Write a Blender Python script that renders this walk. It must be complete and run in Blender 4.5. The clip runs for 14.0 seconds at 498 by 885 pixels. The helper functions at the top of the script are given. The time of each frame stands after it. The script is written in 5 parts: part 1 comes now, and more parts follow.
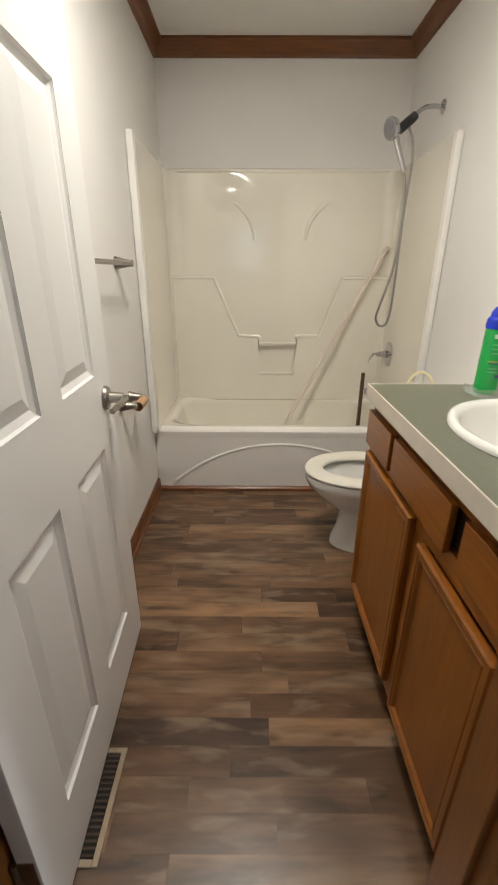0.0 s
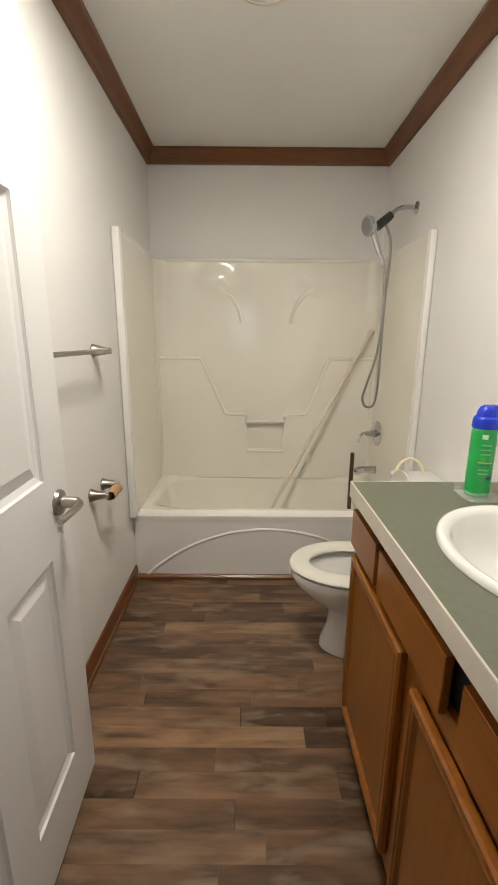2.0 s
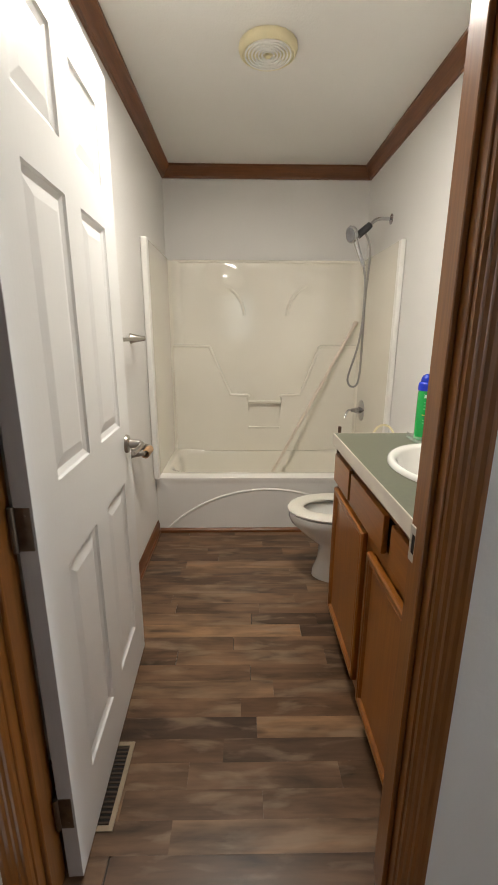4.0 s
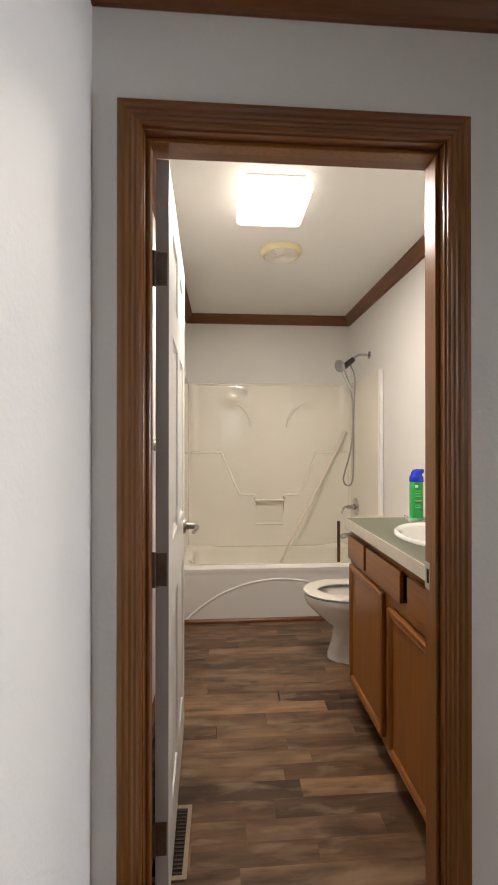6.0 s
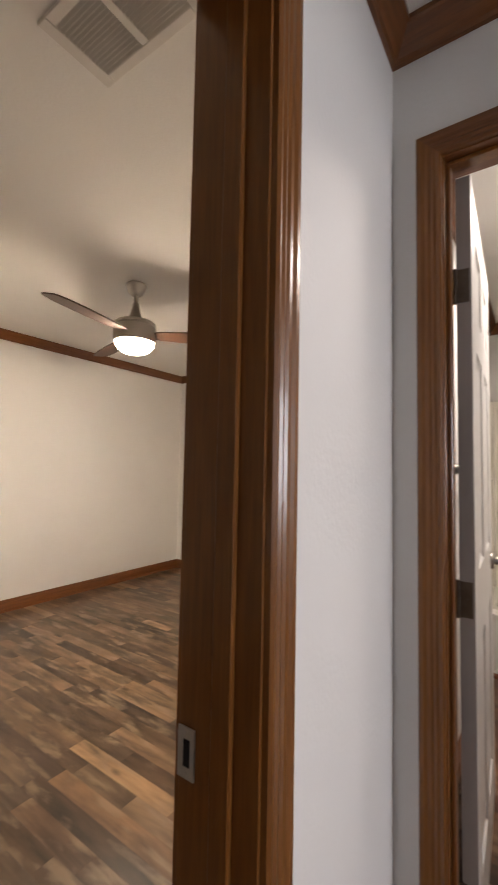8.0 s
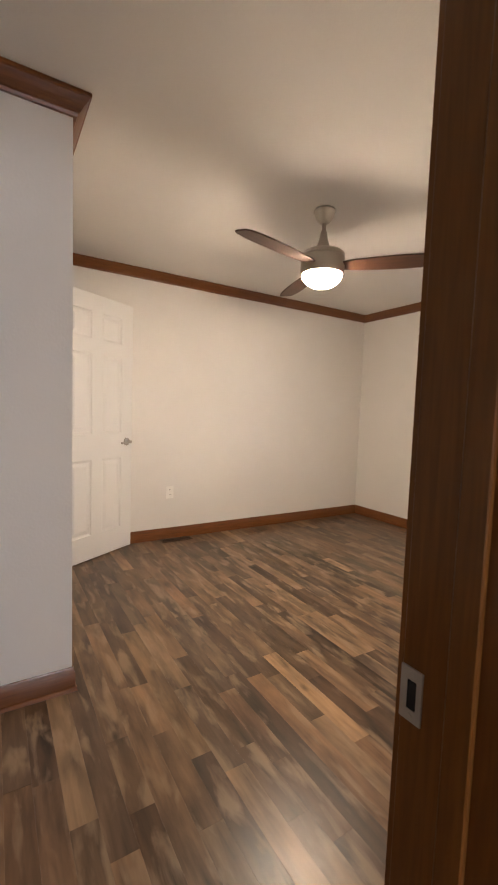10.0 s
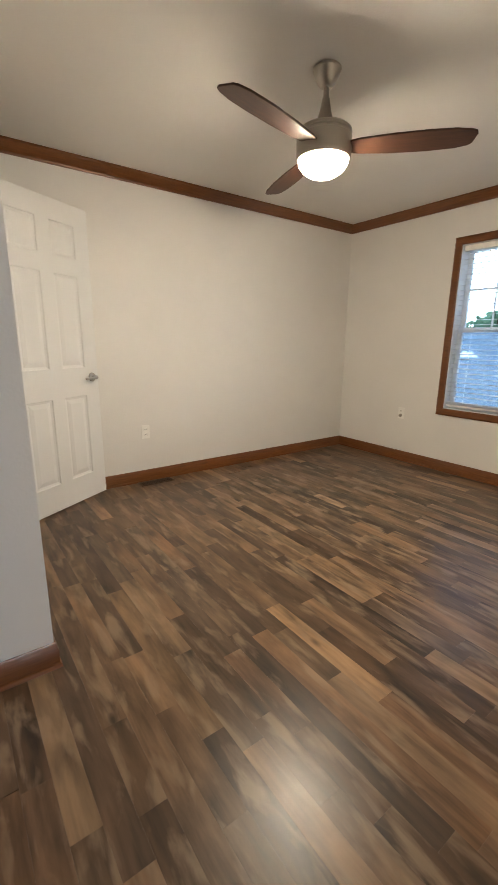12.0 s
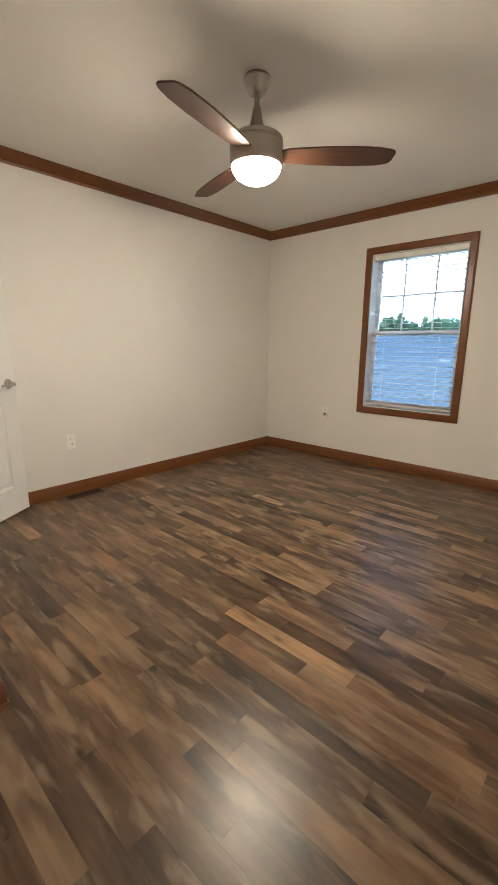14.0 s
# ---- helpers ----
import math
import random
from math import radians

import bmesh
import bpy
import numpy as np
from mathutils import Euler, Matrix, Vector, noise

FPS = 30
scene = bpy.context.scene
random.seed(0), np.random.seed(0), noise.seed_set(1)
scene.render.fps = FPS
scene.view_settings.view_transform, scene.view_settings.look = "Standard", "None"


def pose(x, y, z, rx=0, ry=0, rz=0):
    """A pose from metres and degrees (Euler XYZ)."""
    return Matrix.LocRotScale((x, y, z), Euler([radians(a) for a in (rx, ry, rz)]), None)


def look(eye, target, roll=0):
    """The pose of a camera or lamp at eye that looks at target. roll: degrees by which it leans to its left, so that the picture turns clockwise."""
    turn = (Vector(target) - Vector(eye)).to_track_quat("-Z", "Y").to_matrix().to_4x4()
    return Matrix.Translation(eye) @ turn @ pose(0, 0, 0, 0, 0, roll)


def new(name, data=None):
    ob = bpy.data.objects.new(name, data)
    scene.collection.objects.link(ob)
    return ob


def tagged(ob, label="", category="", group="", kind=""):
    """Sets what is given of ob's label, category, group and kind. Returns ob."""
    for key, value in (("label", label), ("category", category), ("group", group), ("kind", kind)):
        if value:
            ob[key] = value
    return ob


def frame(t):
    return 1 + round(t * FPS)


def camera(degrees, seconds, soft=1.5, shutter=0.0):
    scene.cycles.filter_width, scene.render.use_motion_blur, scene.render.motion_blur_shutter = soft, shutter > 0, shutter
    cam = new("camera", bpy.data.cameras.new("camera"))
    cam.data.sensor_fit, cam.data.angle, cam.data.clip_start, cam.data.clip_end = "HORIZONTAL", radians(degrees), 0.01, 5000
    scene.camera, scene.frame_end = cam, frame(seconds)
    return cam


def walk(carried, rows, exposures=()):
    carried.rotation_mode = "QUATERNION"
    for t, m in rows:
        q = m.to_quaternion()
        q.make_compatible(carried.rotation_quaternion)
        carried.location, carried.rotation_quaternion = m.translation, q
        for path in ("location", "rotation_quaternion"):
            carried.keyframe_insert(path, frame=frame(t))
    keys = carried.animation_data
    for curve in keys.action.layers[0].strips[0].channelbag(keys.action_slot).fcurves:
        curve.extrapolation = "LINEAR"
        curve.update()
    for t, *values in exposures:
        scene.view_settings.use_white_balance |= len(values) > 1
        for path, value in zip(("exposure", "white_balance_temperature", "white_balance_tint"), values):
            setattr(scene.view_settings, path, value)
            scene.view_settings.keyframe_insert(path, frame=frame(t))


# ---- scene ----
cam = camera(61.9, 14.0, soft=1.6, shutter=0.4)
PATH = [
    (0, (-0.006, -0.002, 1.236), (-0.01, 1.846, 0.471), 0.2),
    (0.5, (0.003, 0.102, 1.257), (-0.081, 1.963, 0.529), 0.4),
    (1, (0.025, 0.161, 1.27), (-0.054, 2.051, 0.621), 0.4),
    (1.5, (0.06, 0.176, 1.293), (0.019, 2.101, 0.751), 0.4),
    (2, (0.067, 0.133, 1.305), (0.072, 2.075, 0.829), 0.4),
    (2.5, (0.028, -0.027, 1.299), (0.077, 1.921, 0.85), 0.2),
    (3, (-0.003, -0.18, 1.298), (0.049, 1.753, 0.788), 0.2),
    (3.5, (0.028, -0.242, 1.295), (0.05, 1.68, 0.741), 0.2),
    (6, (-0.241, -0.729, 1.27), (-0.109, 1.267, 1.276), -0.0),
    (6.5, (-0.255, -0.752, 1.264), (-0.376, 1.243, 1.33), 0.2),
    (7, (-0.265, -0.777, 1.261), (-0.731, 1.165, 1.365), 0.8),
    (7.5, (-0.26, -0.788, 1.256), (-1.075, 1.035, 1.374), 0.9),
    (8, (-0.249, -0.788, 1.255), (-1.39, 0.85, 1.372), 1.1),
    (8.5, (-0.242, -0.804, 1.252), (-1.651, 0.61, 1.359), 1.1),
    (9, (-0.25, -0.811, 1.232), (-1.855, 0.378, 1.334), 0.9),
    (11.5, (-0.62, -0.701, 1.177), (-2.265, 0.343, 0.727), 0.5),
    (12, (-0.687, -0.699, 1.179), (-2.258, 0.444, 0.704), 0.6),
    (12.5, (-0.732, -0.747, 1.179), (-2.23, 0.489, 0.7), 0.4),
    (13, (-0.785, -0.789, 1.166), (-2.171, 0.57, 0.684), 0.4),
    (13.5, (-0.799, -0.805, 1.166), (-2.068, 0.663, 0.682), 0.4),
    (14, (-0.786, -0.805, 1.171), (-2.097, 0.636, 0.716), 0.4),
]
EXPOSURES = [(0.0, 0.28, 6400, 9), (3.7, 0.24, 6400, 9), (5.8, 0.32, 6700, 13), (6.8, 0.22, 6700, 15), (7.6, 0.05, 6700, 17), (8.5, 0.08, 6900, 22), (9.2, 0.08, 7050, 25), (11.3, 0.0, 6500, 12), (14.0, -0.07, 6500, 12)]
walk(cam, [(t, look(eye, target, roll)) for t, eye, target, roll in PATH], EXPOSURES)

# ---- plan (metres) ----
CEIL = 2.41
CEILB = 2.368                                        # bedroom ceiling
BX0, BX1, BY0, BY1 = -0.555, 0.915, 0.40, 2.965      # bathroom
HY = 0.30                                            # hall face of the bathroom wall
WX0 = -0.70                                          # bedroom face of the shared wall
RX0, RY1 = -3.95, 3.0                                # bedroom west and north walls
CX, CY = -2.155, -0.505                               # closet corner in the bedroom
JY0, JY1 = -1.09, -0.31                              # bedroom doorway
LX1, LY0 = 3.4, -2.6                                 # living room
TOPZ = CEIL + 0.12

# ---- world and light ----
world = bpy.data.worlds.new("world")
scene.world = world
world.use_nodes = True
wn = world.node_tree.nodes
sky = wn.new("ShaderNodeTexSky")
sky.sky_type = "NISHITA"
sky.sun_disc = False
sky.sun_elevation = radians(32)
sky.sun_rotation = radians(107)
wn["Background"].inputs["Strength"].default_value = 0.15
world.node_tree.links.new(sky.outputs["Color"], wn["Background"].inputs["Color"])

sun_data = bpy.data.lights.new("sun", "SUN")
sun_data.energy, sun_data.angle, sun_data.color = 3.0, radians(10), (1.0, 0.95, 0.88)
sun_ob = new("sun", sun_data)
sun_ob.matrix_world = look((-8, -2.5, 5.0), (0, 0, 0))


def area_lamp(name, place, target, sx, sy, watts, colour):
    data = bpy.data.lights.new(name, "AREA")
    data.shape, data.size, data.size_y, data.energy, data.color = "RECTANGLE", sx, sy, watts, colour
    ob = new(name, data)
    ob.matrix_world = look(place, target)
    return ob


# daylight through the window of the living area
area_lamp("living_window_sky", (LX1 - 0.02, -0.10, 1.42), (-0.56, -0.10, 1.2), 0.52, 1.2, 51.0, (0.86, 0.93, 1.0))
# weak blue fill lamp added at the hall's far end, no source known there
area_lamp("added_hall_fill", (-0.05, LY0 - 0.02, 1.60), (-0.05, 0.3, 1.60), 0.50, 0.80, 1.0, (0.66, 0.82, 1.0))
# the bathroom's ceiling light
area_lamp("bath_lamp", (-0.011, 1.14, 2.327), (-0.011, 1.1401, 0), 0.28, 0.28, 17.5, (1.0, 0.93, 0.83))


# ---- materials ----
def mat(name, colour, rough=0.5, metal=0.0, noise_scale=0.0, vary=0.12, bump=0.0, bump_scale=40.0, coat=0.0, spec=0.5, stretch=(1, 1, 1)):
    m = bpy.data.materials.new(name)
    m.use_nodes = True
    nt = m.node_tree
    b = nt.nodes["Principled BSDF"]
    b.inputs["Base Color"].default_value = (*colour, 1)
    b.inputs["Roughness"].default_value = rough
    b.inputs["Metallic"].default_value = metal
    b.inputs["Coat Weight"].default_value = coat
    b.inputs["Coat Roughness"].default_value = 0.08
    b.inputs["Specular IOR Level"].default_value = spec
    tc = nt.nodes.new("ShaderNodeTexCoord")
    mp = nt.nodes.new("ShaderNodeMapping")
    mp.inputs["Scale"].default_value = stretch
    nt.links.new(tc.outputs["Object"], mp.inputs["Vector"])
    if noise_scale:
        n = nt.nodes.new("ShaderNodeTexNoise")
        n.inputs["Scale"].default_value, n.inputs["Detail"].default_value = noise_scale, 6
        nt.links.new(mp.outputs["Vector"], n.inputs["Vector"])
        r = nt.nodes.new("ShaderNodeMapRange")
        r.inputs["From Min"].default_value, r.inputs["From Max"].default_value = 0.3, 0.7
        r.inputs["To Min"].default_value, r.inputs["To Max"].default_value = 1 - vary, 1 + vary
        nt.links.new(n.outputs["Fac"], r.inputs["Value"])
        mx = nt.nodes.new("ShaderNodeMix")
        mx.data_type, mx.blend_type = "RGBA", "MULTIPLY"
        mx.inputs["Factor"].default_value = 1.0
        mx.inputs["A"].default_value = (*colour, 1)
        nt.links.new(r.outputs["Result"], mx.inputs["B"])
        nt.links.new(mx.outputs["Result"], b.inputs["Base Color"])
        rr = nt.nodes.new("ShaderNodeMapRange")
        rr.inputs["To Min"].default_value, rr.inputs["To Max"].default_value = rough * 0.85, min(1, rough * 1.15)
        nt.links.new(n.outputs["Fac"], rr.inputs["Value"])
        nt.links.new(rr.outputs["Result"], b.inputs["Roughness"])
    if bump:
        n2 = nt.nodes.new("ShaderNodeTexNoise")
        n2.inputs["Scale"].default_value, n2.inputs["Detail"].default_value = bump_scale, 3
        nt.links.new(mp.outputs["Vector"], n2.inputs["Vector"])
        bp = nt.nodes.new("ShaderNodeBump")
        bp.inputs["Strength"].default_value, bp.inputs["Distance"].default_value = bump, 0.004
        nt.links.new(n2.outputs["Fac"], bp.inputs["Height"])
        nt.links.new(bp.outputs["Normal"], b.inputs["Normal"])
    return m


def wood(name, dark, light, rough, axis, scale=1.0, coat=0.0):
    """Stained wood with grain along an axis (0, 1, 2)."""
    m = bpy.data.materials.new(name)
    m.use_nodes = True
    nt = m.node_tree
    b = nt.nodes["Principled BSDF"]
    b.inputs["Roughness"].default_value, b.inputs["Coat Weight"].default_value = rough, coat
    b.inputs["Coat Roughness"].default_value = 0.15
    tc = nt.nodes.new("ShaderNodeTexCoord")
    mp = nt.nodes.new("ShaderNodeMapping")
    st = [22.0 * scale] * 3
    st[axis] = 1.3 * scale
    mp.inputs["Scale"].default_value = st
    nt.links.new(tc.outputs["Object"], mp.inputs["Vector"])
    n = nt.nodes.new("ShaderNodeTexNoise")
    n.inputs["Scale"].default_value, n.inputs["Detail"].default_value, n.inputs["Distortion"].default_value = 3.0, 8, 0.6
    nt.links.new(mp.outputs["Vector"], n.inputs["Vector"])
    r = nt.nodes.new("ShaderNodeValToRGB")
    r.color_ramp.elements[0].position, r.color_ramp.elements[0].color = 0.28, (*dark, 1)
    r.color_ramp.elements[1].position, r.color_ramp.elements[1].color = 0.74, (*light, 1)
    nt.links.new(n.outputs["Fac"], r.inputs["Fac"])
    nt.links.new(r.outputs["Color"], b.inputs["Base Color"])
    bp = nt.nodes.new("ShaderNodeBump")
    bp.inputs["Strength"].default_value, bp.inputs["Distance"].default_value = 0.12, 0.001
    nt.links.new(n.outputs["Fac"], bp.inputs["Height"])
    nt.links.new(bp.outputs["Normal"], b.inputs["Normal"])
    return m


def plank_material():
    """Printed vinyl planks: the tone comes from each plank's own colour, the grain runs along x."""
    m = bpy.data.materials.new("vinyl_plank")
    m.use_nodes = True
    nt = m.node_tree
    b = nt.nodes["Principled BSDF"]
    b.inputs["Specular IOR Level"].default_value = 0.4
    info = nt.nodes.new("ShaderNodeObjectInfo")
    tc = nt.nodes.new("ShaderNodeTexCoord")
    off = nt.nodes.new("ShaderNodeVectorMath")
    off.operation = "SCALE"
    off.inputs[0].default_value = (37.0, 53.0, 11.0)
    nt.links.new(info.outputs["Random"], off.inputs["Scale"])
    add = nt.nodes.new("ShaderNodeVectorMath")
    nt.links.new(tc.outputs["Object"], add.inputs[0])
    nt.links.new(off.outputs["Vector"], add.inputs[1])

    def noise_on(scale3, scale, detail, distortion):
        mp = nt.nodes.new("ShaderNodeMapping")
        mp.inputs["Scale"].default_value = scale3
        nt.links.new(add.outputs["Vector"], mp.inputs["Vector"])
        n = nt.nodes.new("ShaderNodeTexNoise")
        n.inputs["Scale"].default_value, n.inputs["Detail"].default_value = scale, detail
        n.inputs["Distortion"].default_value = distortion
        nt.links.new(mp.outputs["Vector"], n.inputs["Vector"])
        return n

    grain = noise_on((2.4, 38.0, 1.0), 1.7, 4, 0.4)
    patch = noise_on((2.2, 9.0, 1.0), 1.7, 6, 0.35)
    mixf = nt.nodes.new("ShaderNodeMath")
    mixf.operation = "MULTIPLY_ADD"
    mixf.inputs[1].default_value = 0.26
    nt.links.new(grain.outputs["Fac"], mixf.inputs[0])
    half = nt.nodes.new("ShaderNodeMath")
    half.operation = "MULTIPLY"
    half.inputs[1].default_value = 0.86
    nt.links.new(patch.outputs["Fac"], half.inputs[0])
    nt.links.new(half.outputs["Value"], mixf.inputs[2])
    ramp = nt.nodes.new("ShaderNodeMapRange")
    ramp.inputs["From Min"].default_value, ramp.inputs["From Max"].default_value = 0.36, 0.76
    ramp.inputs["To Min"].default_value, ramp.inputs["To Max"].default_value = 0.30, 1.50
    nt.links.new(mixf.outputs["Value"], ramp.inputs["Value"])
    mx = nt.nodes.new("ShaderNodeMix")
    mx.data_type, mx.blend_type = "RGBA", "MULTIPLY"
    mx.inputs["Factor"].default_value = 1.0
    nt.links.new(info.outputs["Color"], mx.inputs["A"])
    nt.links.new(ramp.outputs["Result"], mx.inputs["B"])
    kv = nt.nodes.new("ShaderNodeTexVoronoi")
    kv.inputs["Scale"].default_value = 3.1
    km = nt.nodes.new("ShaderNodeMapping")
    km.inputs["Scale"].default_value = (0.8, 1.7, 0.01)
    nt.links.new(add.outputs["Vector"], km.inputs["Vector"])
    nt.links.new(km.outputs["Vector"], kv.inputs["Vector"])
    kr = nt.nodes.new("ShaderNodeMapRange")
    kr.inputs["From Min"].default_value, kr.inputs["From Max"].default_value = 0.03, 0.10
    kr.inputs["To Min"].default_value, kr.inputs["To Max"].default_value = 0.3, 1.0
    nt.links.new(kv.outputs["Distance"], kr.inputs["Value"])
    mk = nt.nodes.new("ShaderNodeMix")
    mk.data_type, mk.blend_type = "RGBA", "MULTIPLY"
    mk.inputs["Factor"].default_value = 1.0
    wear = noise_on((2.6, 10.0, 1.0), 1.8, 7, 0.35)
    wr = nt.nodes.new("ShaderNodeMapRange")
    wr.inputs["From Min"].default_value, wr.inputs["From Max"].default_value = 0.53, 0.68
    wr.inputs["To Max"].default_value = 0.62
    nt.links.new(wear.outputs["Fac"], wr.inputs["Value"])
    mw = nt.nodes.new("ShaderNodeMix")
    mw.data_type = "RGBA"
    mw.inputs["B"].default_value = (0.285, 0.200, 0.130, 1)
    nt.links.new(wr.outputs["Result"], mw.inputs["Factor"])
    nt.links.new(mx.outputs["Result"], mw.inputs["A"])
    nt.links.new(mw.outputs["Result"], mk.inputs["A"])
    nt.links.new(kr.outputs["Result"], mk.inputs["B"])
    nt.links.new(mk.outputs["Result"], b.inputs["Base Color"])
    rr = nt.nodes.new("ShaderNodeMapRange")
    rr.inputs["To Min"].default_value, rr.inputs["To Max"].default_value = 0.25, 0.40
    nt.links.new(grain.outputs["Fac"], rr.inputs["Value"])
    nt.links.new(rr.outputs["Result"], b.inputs["Roughness"])
    bp = nt.nodes.new("ShaderNodeBump")
    bp.inputs["Strength"].default_value, bp.inputs["Distance"].default_value = 0.25, 0.0012
    nt.links.new(grain.outputs["Fac"], bp.inputs["Height"])
    nt.links.new(bp.outputs["Normal"], b.inputs["Normal"])
    return m


def glow(name, colour, strength):
    m = bpy.data.materials.new(name)
    m.use_nodes = True
    b = m.node_tree.nodes["Principled BSDF"]
    b.inputs["Base Color"].default_value = (0.9, 0.88, 0.84, 1)
    b.inputs["Emission Color"].default_value = (*colour, 1)
    b.inputs["Emission Strength"].default_value = strength
    return m


def clear(name, colour, rough=0.02):
    m = bpy.data.materials.new(name)
    m.use_nodes = True
    b = m.node_tree.nodes["Principled BSDF"]
    b.inputs["Base Color"].default_value = (*colour, 1)
    b.inputs["Roughness"].default_value = rough
    b.inputs["Transmission Weight"].default_value = 1.0
    b.inputs["IOR"].default_value = 1.35
    return m


def screen_material():
    m = bpy.data.materials.new("insect_screen")
    m.use_nodes = True
    nt = m.node_tree
    tr = nt.nodes.new("ShaderNodeBsdfTransparent")
    tl = nt.nodes.new("ShaderNodeBsdfTranslucent")
    # blue haze over the lower sash is put into this colour
    tl.inputs["Color"].default_value = (0.22, 0.30, 0.42, 1)
    mix = nt.nodes.new("ShaderNodeMixShader")
    mix.inputs["Fac"].default_value = 0.55
    nt.links.new(tr.outputs["BSDF"], mix.inputs[1])
    nt.links.new(tl.outputs["BSDF"], mix.inputs[2])
    nt.links.new(mix.outputs["Shader"], nt.nodes["Material Output"].inputs["Surface"])
    return m


def thin(m, colour):
    """Lets a thin sheet of a material pass some daylight."""
    nt = m.node_tree
    tl = nt.nodes.new("ShaderNodeBsdfTranslucent")
    tl.inputs["Color"].default_value = (*colour, 1)
    mix = nt.nodes.new("ShaderNodeMixShader")
    mix.inputs["Fac"].default_value = 0.45
    nt.links.new(nt.nodes["Principled BSDF"].outputs["BSDF"], mix.inputs[1])
    nt.links.new(tl.outputs["BSDF"], mix.inputs[2])
    nt.links.new(mix.outputs["Shader"], nt.nodes["Material Output"].inputs["Surface"])
    return m


WALL = mat("wall_paint", (0.795, 0.78, 0.755), 0.68, noise_scale=1.4, vary=0.03, bump=0.22, bump_scale=85)
CEILING = mat("ceiling_paint", (0.79, 0.775, 0.74), 0.8, noise_scale=1.2, vary=0.03, bump=0.25, bump_scale=120)
DOORWHITE = mat("door_paint", (0.80, 0.80, 0.79), 0.38, noise_scale=3, vary=0.02, bump=0.06, bump_scale=160, stretch=(1, 1, 0.15))
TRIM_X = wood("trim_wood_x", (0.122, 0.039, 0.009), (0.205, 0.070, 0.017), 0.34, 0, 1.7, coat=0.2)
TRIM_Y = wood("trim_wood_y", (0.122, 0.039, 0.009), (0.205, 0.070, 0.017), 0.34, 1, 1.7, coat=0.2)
# same wood, lighter on uprights: the fan's light is put into this colour
TRIM_Z_LIT = wood("trim_wood_z_lit", (0.165, 0.057, 0.010), (0.250, 0.093, 0.018), 0.32, 2, 1.7, coat=0.25)
CAB_Z = wood("cabinet_wood", (0.190, 0.057, 0.005), (0.285, 0.096, 0.009), 0.30, 2, 0.8, coat=0.2)
CAB_Y = wood("cabinet_wood_level", (0.190, 0.057, 0.005), (0.285, 0.096, 0.009), 0.30, 1, 0.8, coat=0.2)
EDGEWOOD = mat("edge_wood", (0.42, 0.385, 0.36), 0.6, noise_scale=12, vary=0.15, stretch=(1, 1, 0.1))
# near-black for thin sheets that stand in for shade inside openings
SHADE = mat("painted_shade", (0.012, 0.010, 0.009), 0.9)
LAMINATE = mat("green_laminate", (0.135, 0.140, 0.098), 0.42, noise_scale=60, vary=0.10)
EDGEBAND = mat("edge_band", (0.62, 0.56, 0.47), 0.4, noise_scale=20, vary=0.05)
FIBRE = mat("gelcoat", (0.88, 0.84, 0.74), 0.11, noise_scale=2.0, vary=0.03, bump=0.05, bump_scale=5, coat=0.8)
APRON = mat("tub_apron", (0.84, 0.82, 0.78), 0.30, noise_scale=2.0, vary=0.03, coat=0.3)
PORCELAIN = mat("porcelain", (0.84, 0.83, 0.79), 0.10, noise_scale=3, vary=0.015, coat=0.4)
SEATP = mat("seat_plastic", (0.78, 0.75, 0.66), 0.3, noise_scale=4, vary=0.03)
NICKEL = mat("brushed_nickel", (0.43, 0.40, 0.36), 0.30, 1.0, noise_scale=240, vary=0.03)
CHROME = mat("chrome", (0.55, 0.55, 0.57), 0.09, 1.0)
STRIKE = mat("strike_metal", (0.50, 0.47, 0.42), 0.45, 0.4, noise_scale=40, vary=0.08)
BRONZE = mat("hinge_metal", (0.16, 0.13, 0.10), 0.4, 1.0, noise_scale=30, vary=0.2)
BLACKP = mat("black_plastic", (0.02, 0.02, 0.022), 0.35)
GREENP = mat("green_can", (0.012, 0.40, 0.075), 0.22, noise_scale=18, vary=0.10, coat=0.4)
BLUEP = mat("blue_cap", (0.012, 0.04, 0.55), 0.25)
LABELP = mat("can_label", (0.55, 0.75, 0.60), 0.3, noise_scale=40, vary=0.1)
ORANGEP = mat("orange_plastic", (0.72, 0.26, 0.04), 0.3)
CARDB = mat("cardboard", (0.46, 0.28, 0.15), 0.8, noise_scale=25, vary=0.12)
STICK = wood("stick_wood", (0.05, 0.025, 0.01), (0.12, 0.06, 0.03), 0.5, 2)
WHITEP = mat("white_plastic", (0.88, 0.87, 0.84), 0.35, noise_scale=5, vary=0.03)
VENTP = mat("vent_paint", (0.66, 0.63, 0.58), 0.6, noise_scale=8, vary=0.05)
CREAMP = mat("cream_plastic", (0.74, 0.66, 0.42), 0.4, noise_scale=9, vary=0.07)
AGEDP = mat("aged_plastic", (0.62, 0.47, 0.13), 0.4, noise_scale=14, vary=0.12)
REGP = mat("register_metal", (0.33, 0.26, 0.18), 0.4, 0.3, noise_scale=30, vary=0.1)
REGB = mat("register_brown", (0.07, 0.045, 0.03), 0.45, 0.4, noise_scale=30, vary=0.1)
ROD = mat("rod_plastic", (0.74, 0.66, 0.55), 0.3, noise_scale=8, vary=0.06)
BLADE = wood("blade_walnut", (0.030, 0.012, 0.007), (0.075, 0.028, 0.012), 0.5, 0, 1.6)
VINYLW = mat("window_vinyl", (0.78, 0.80, 0.83), 0.35, noise_scale=4, vary=0.02)
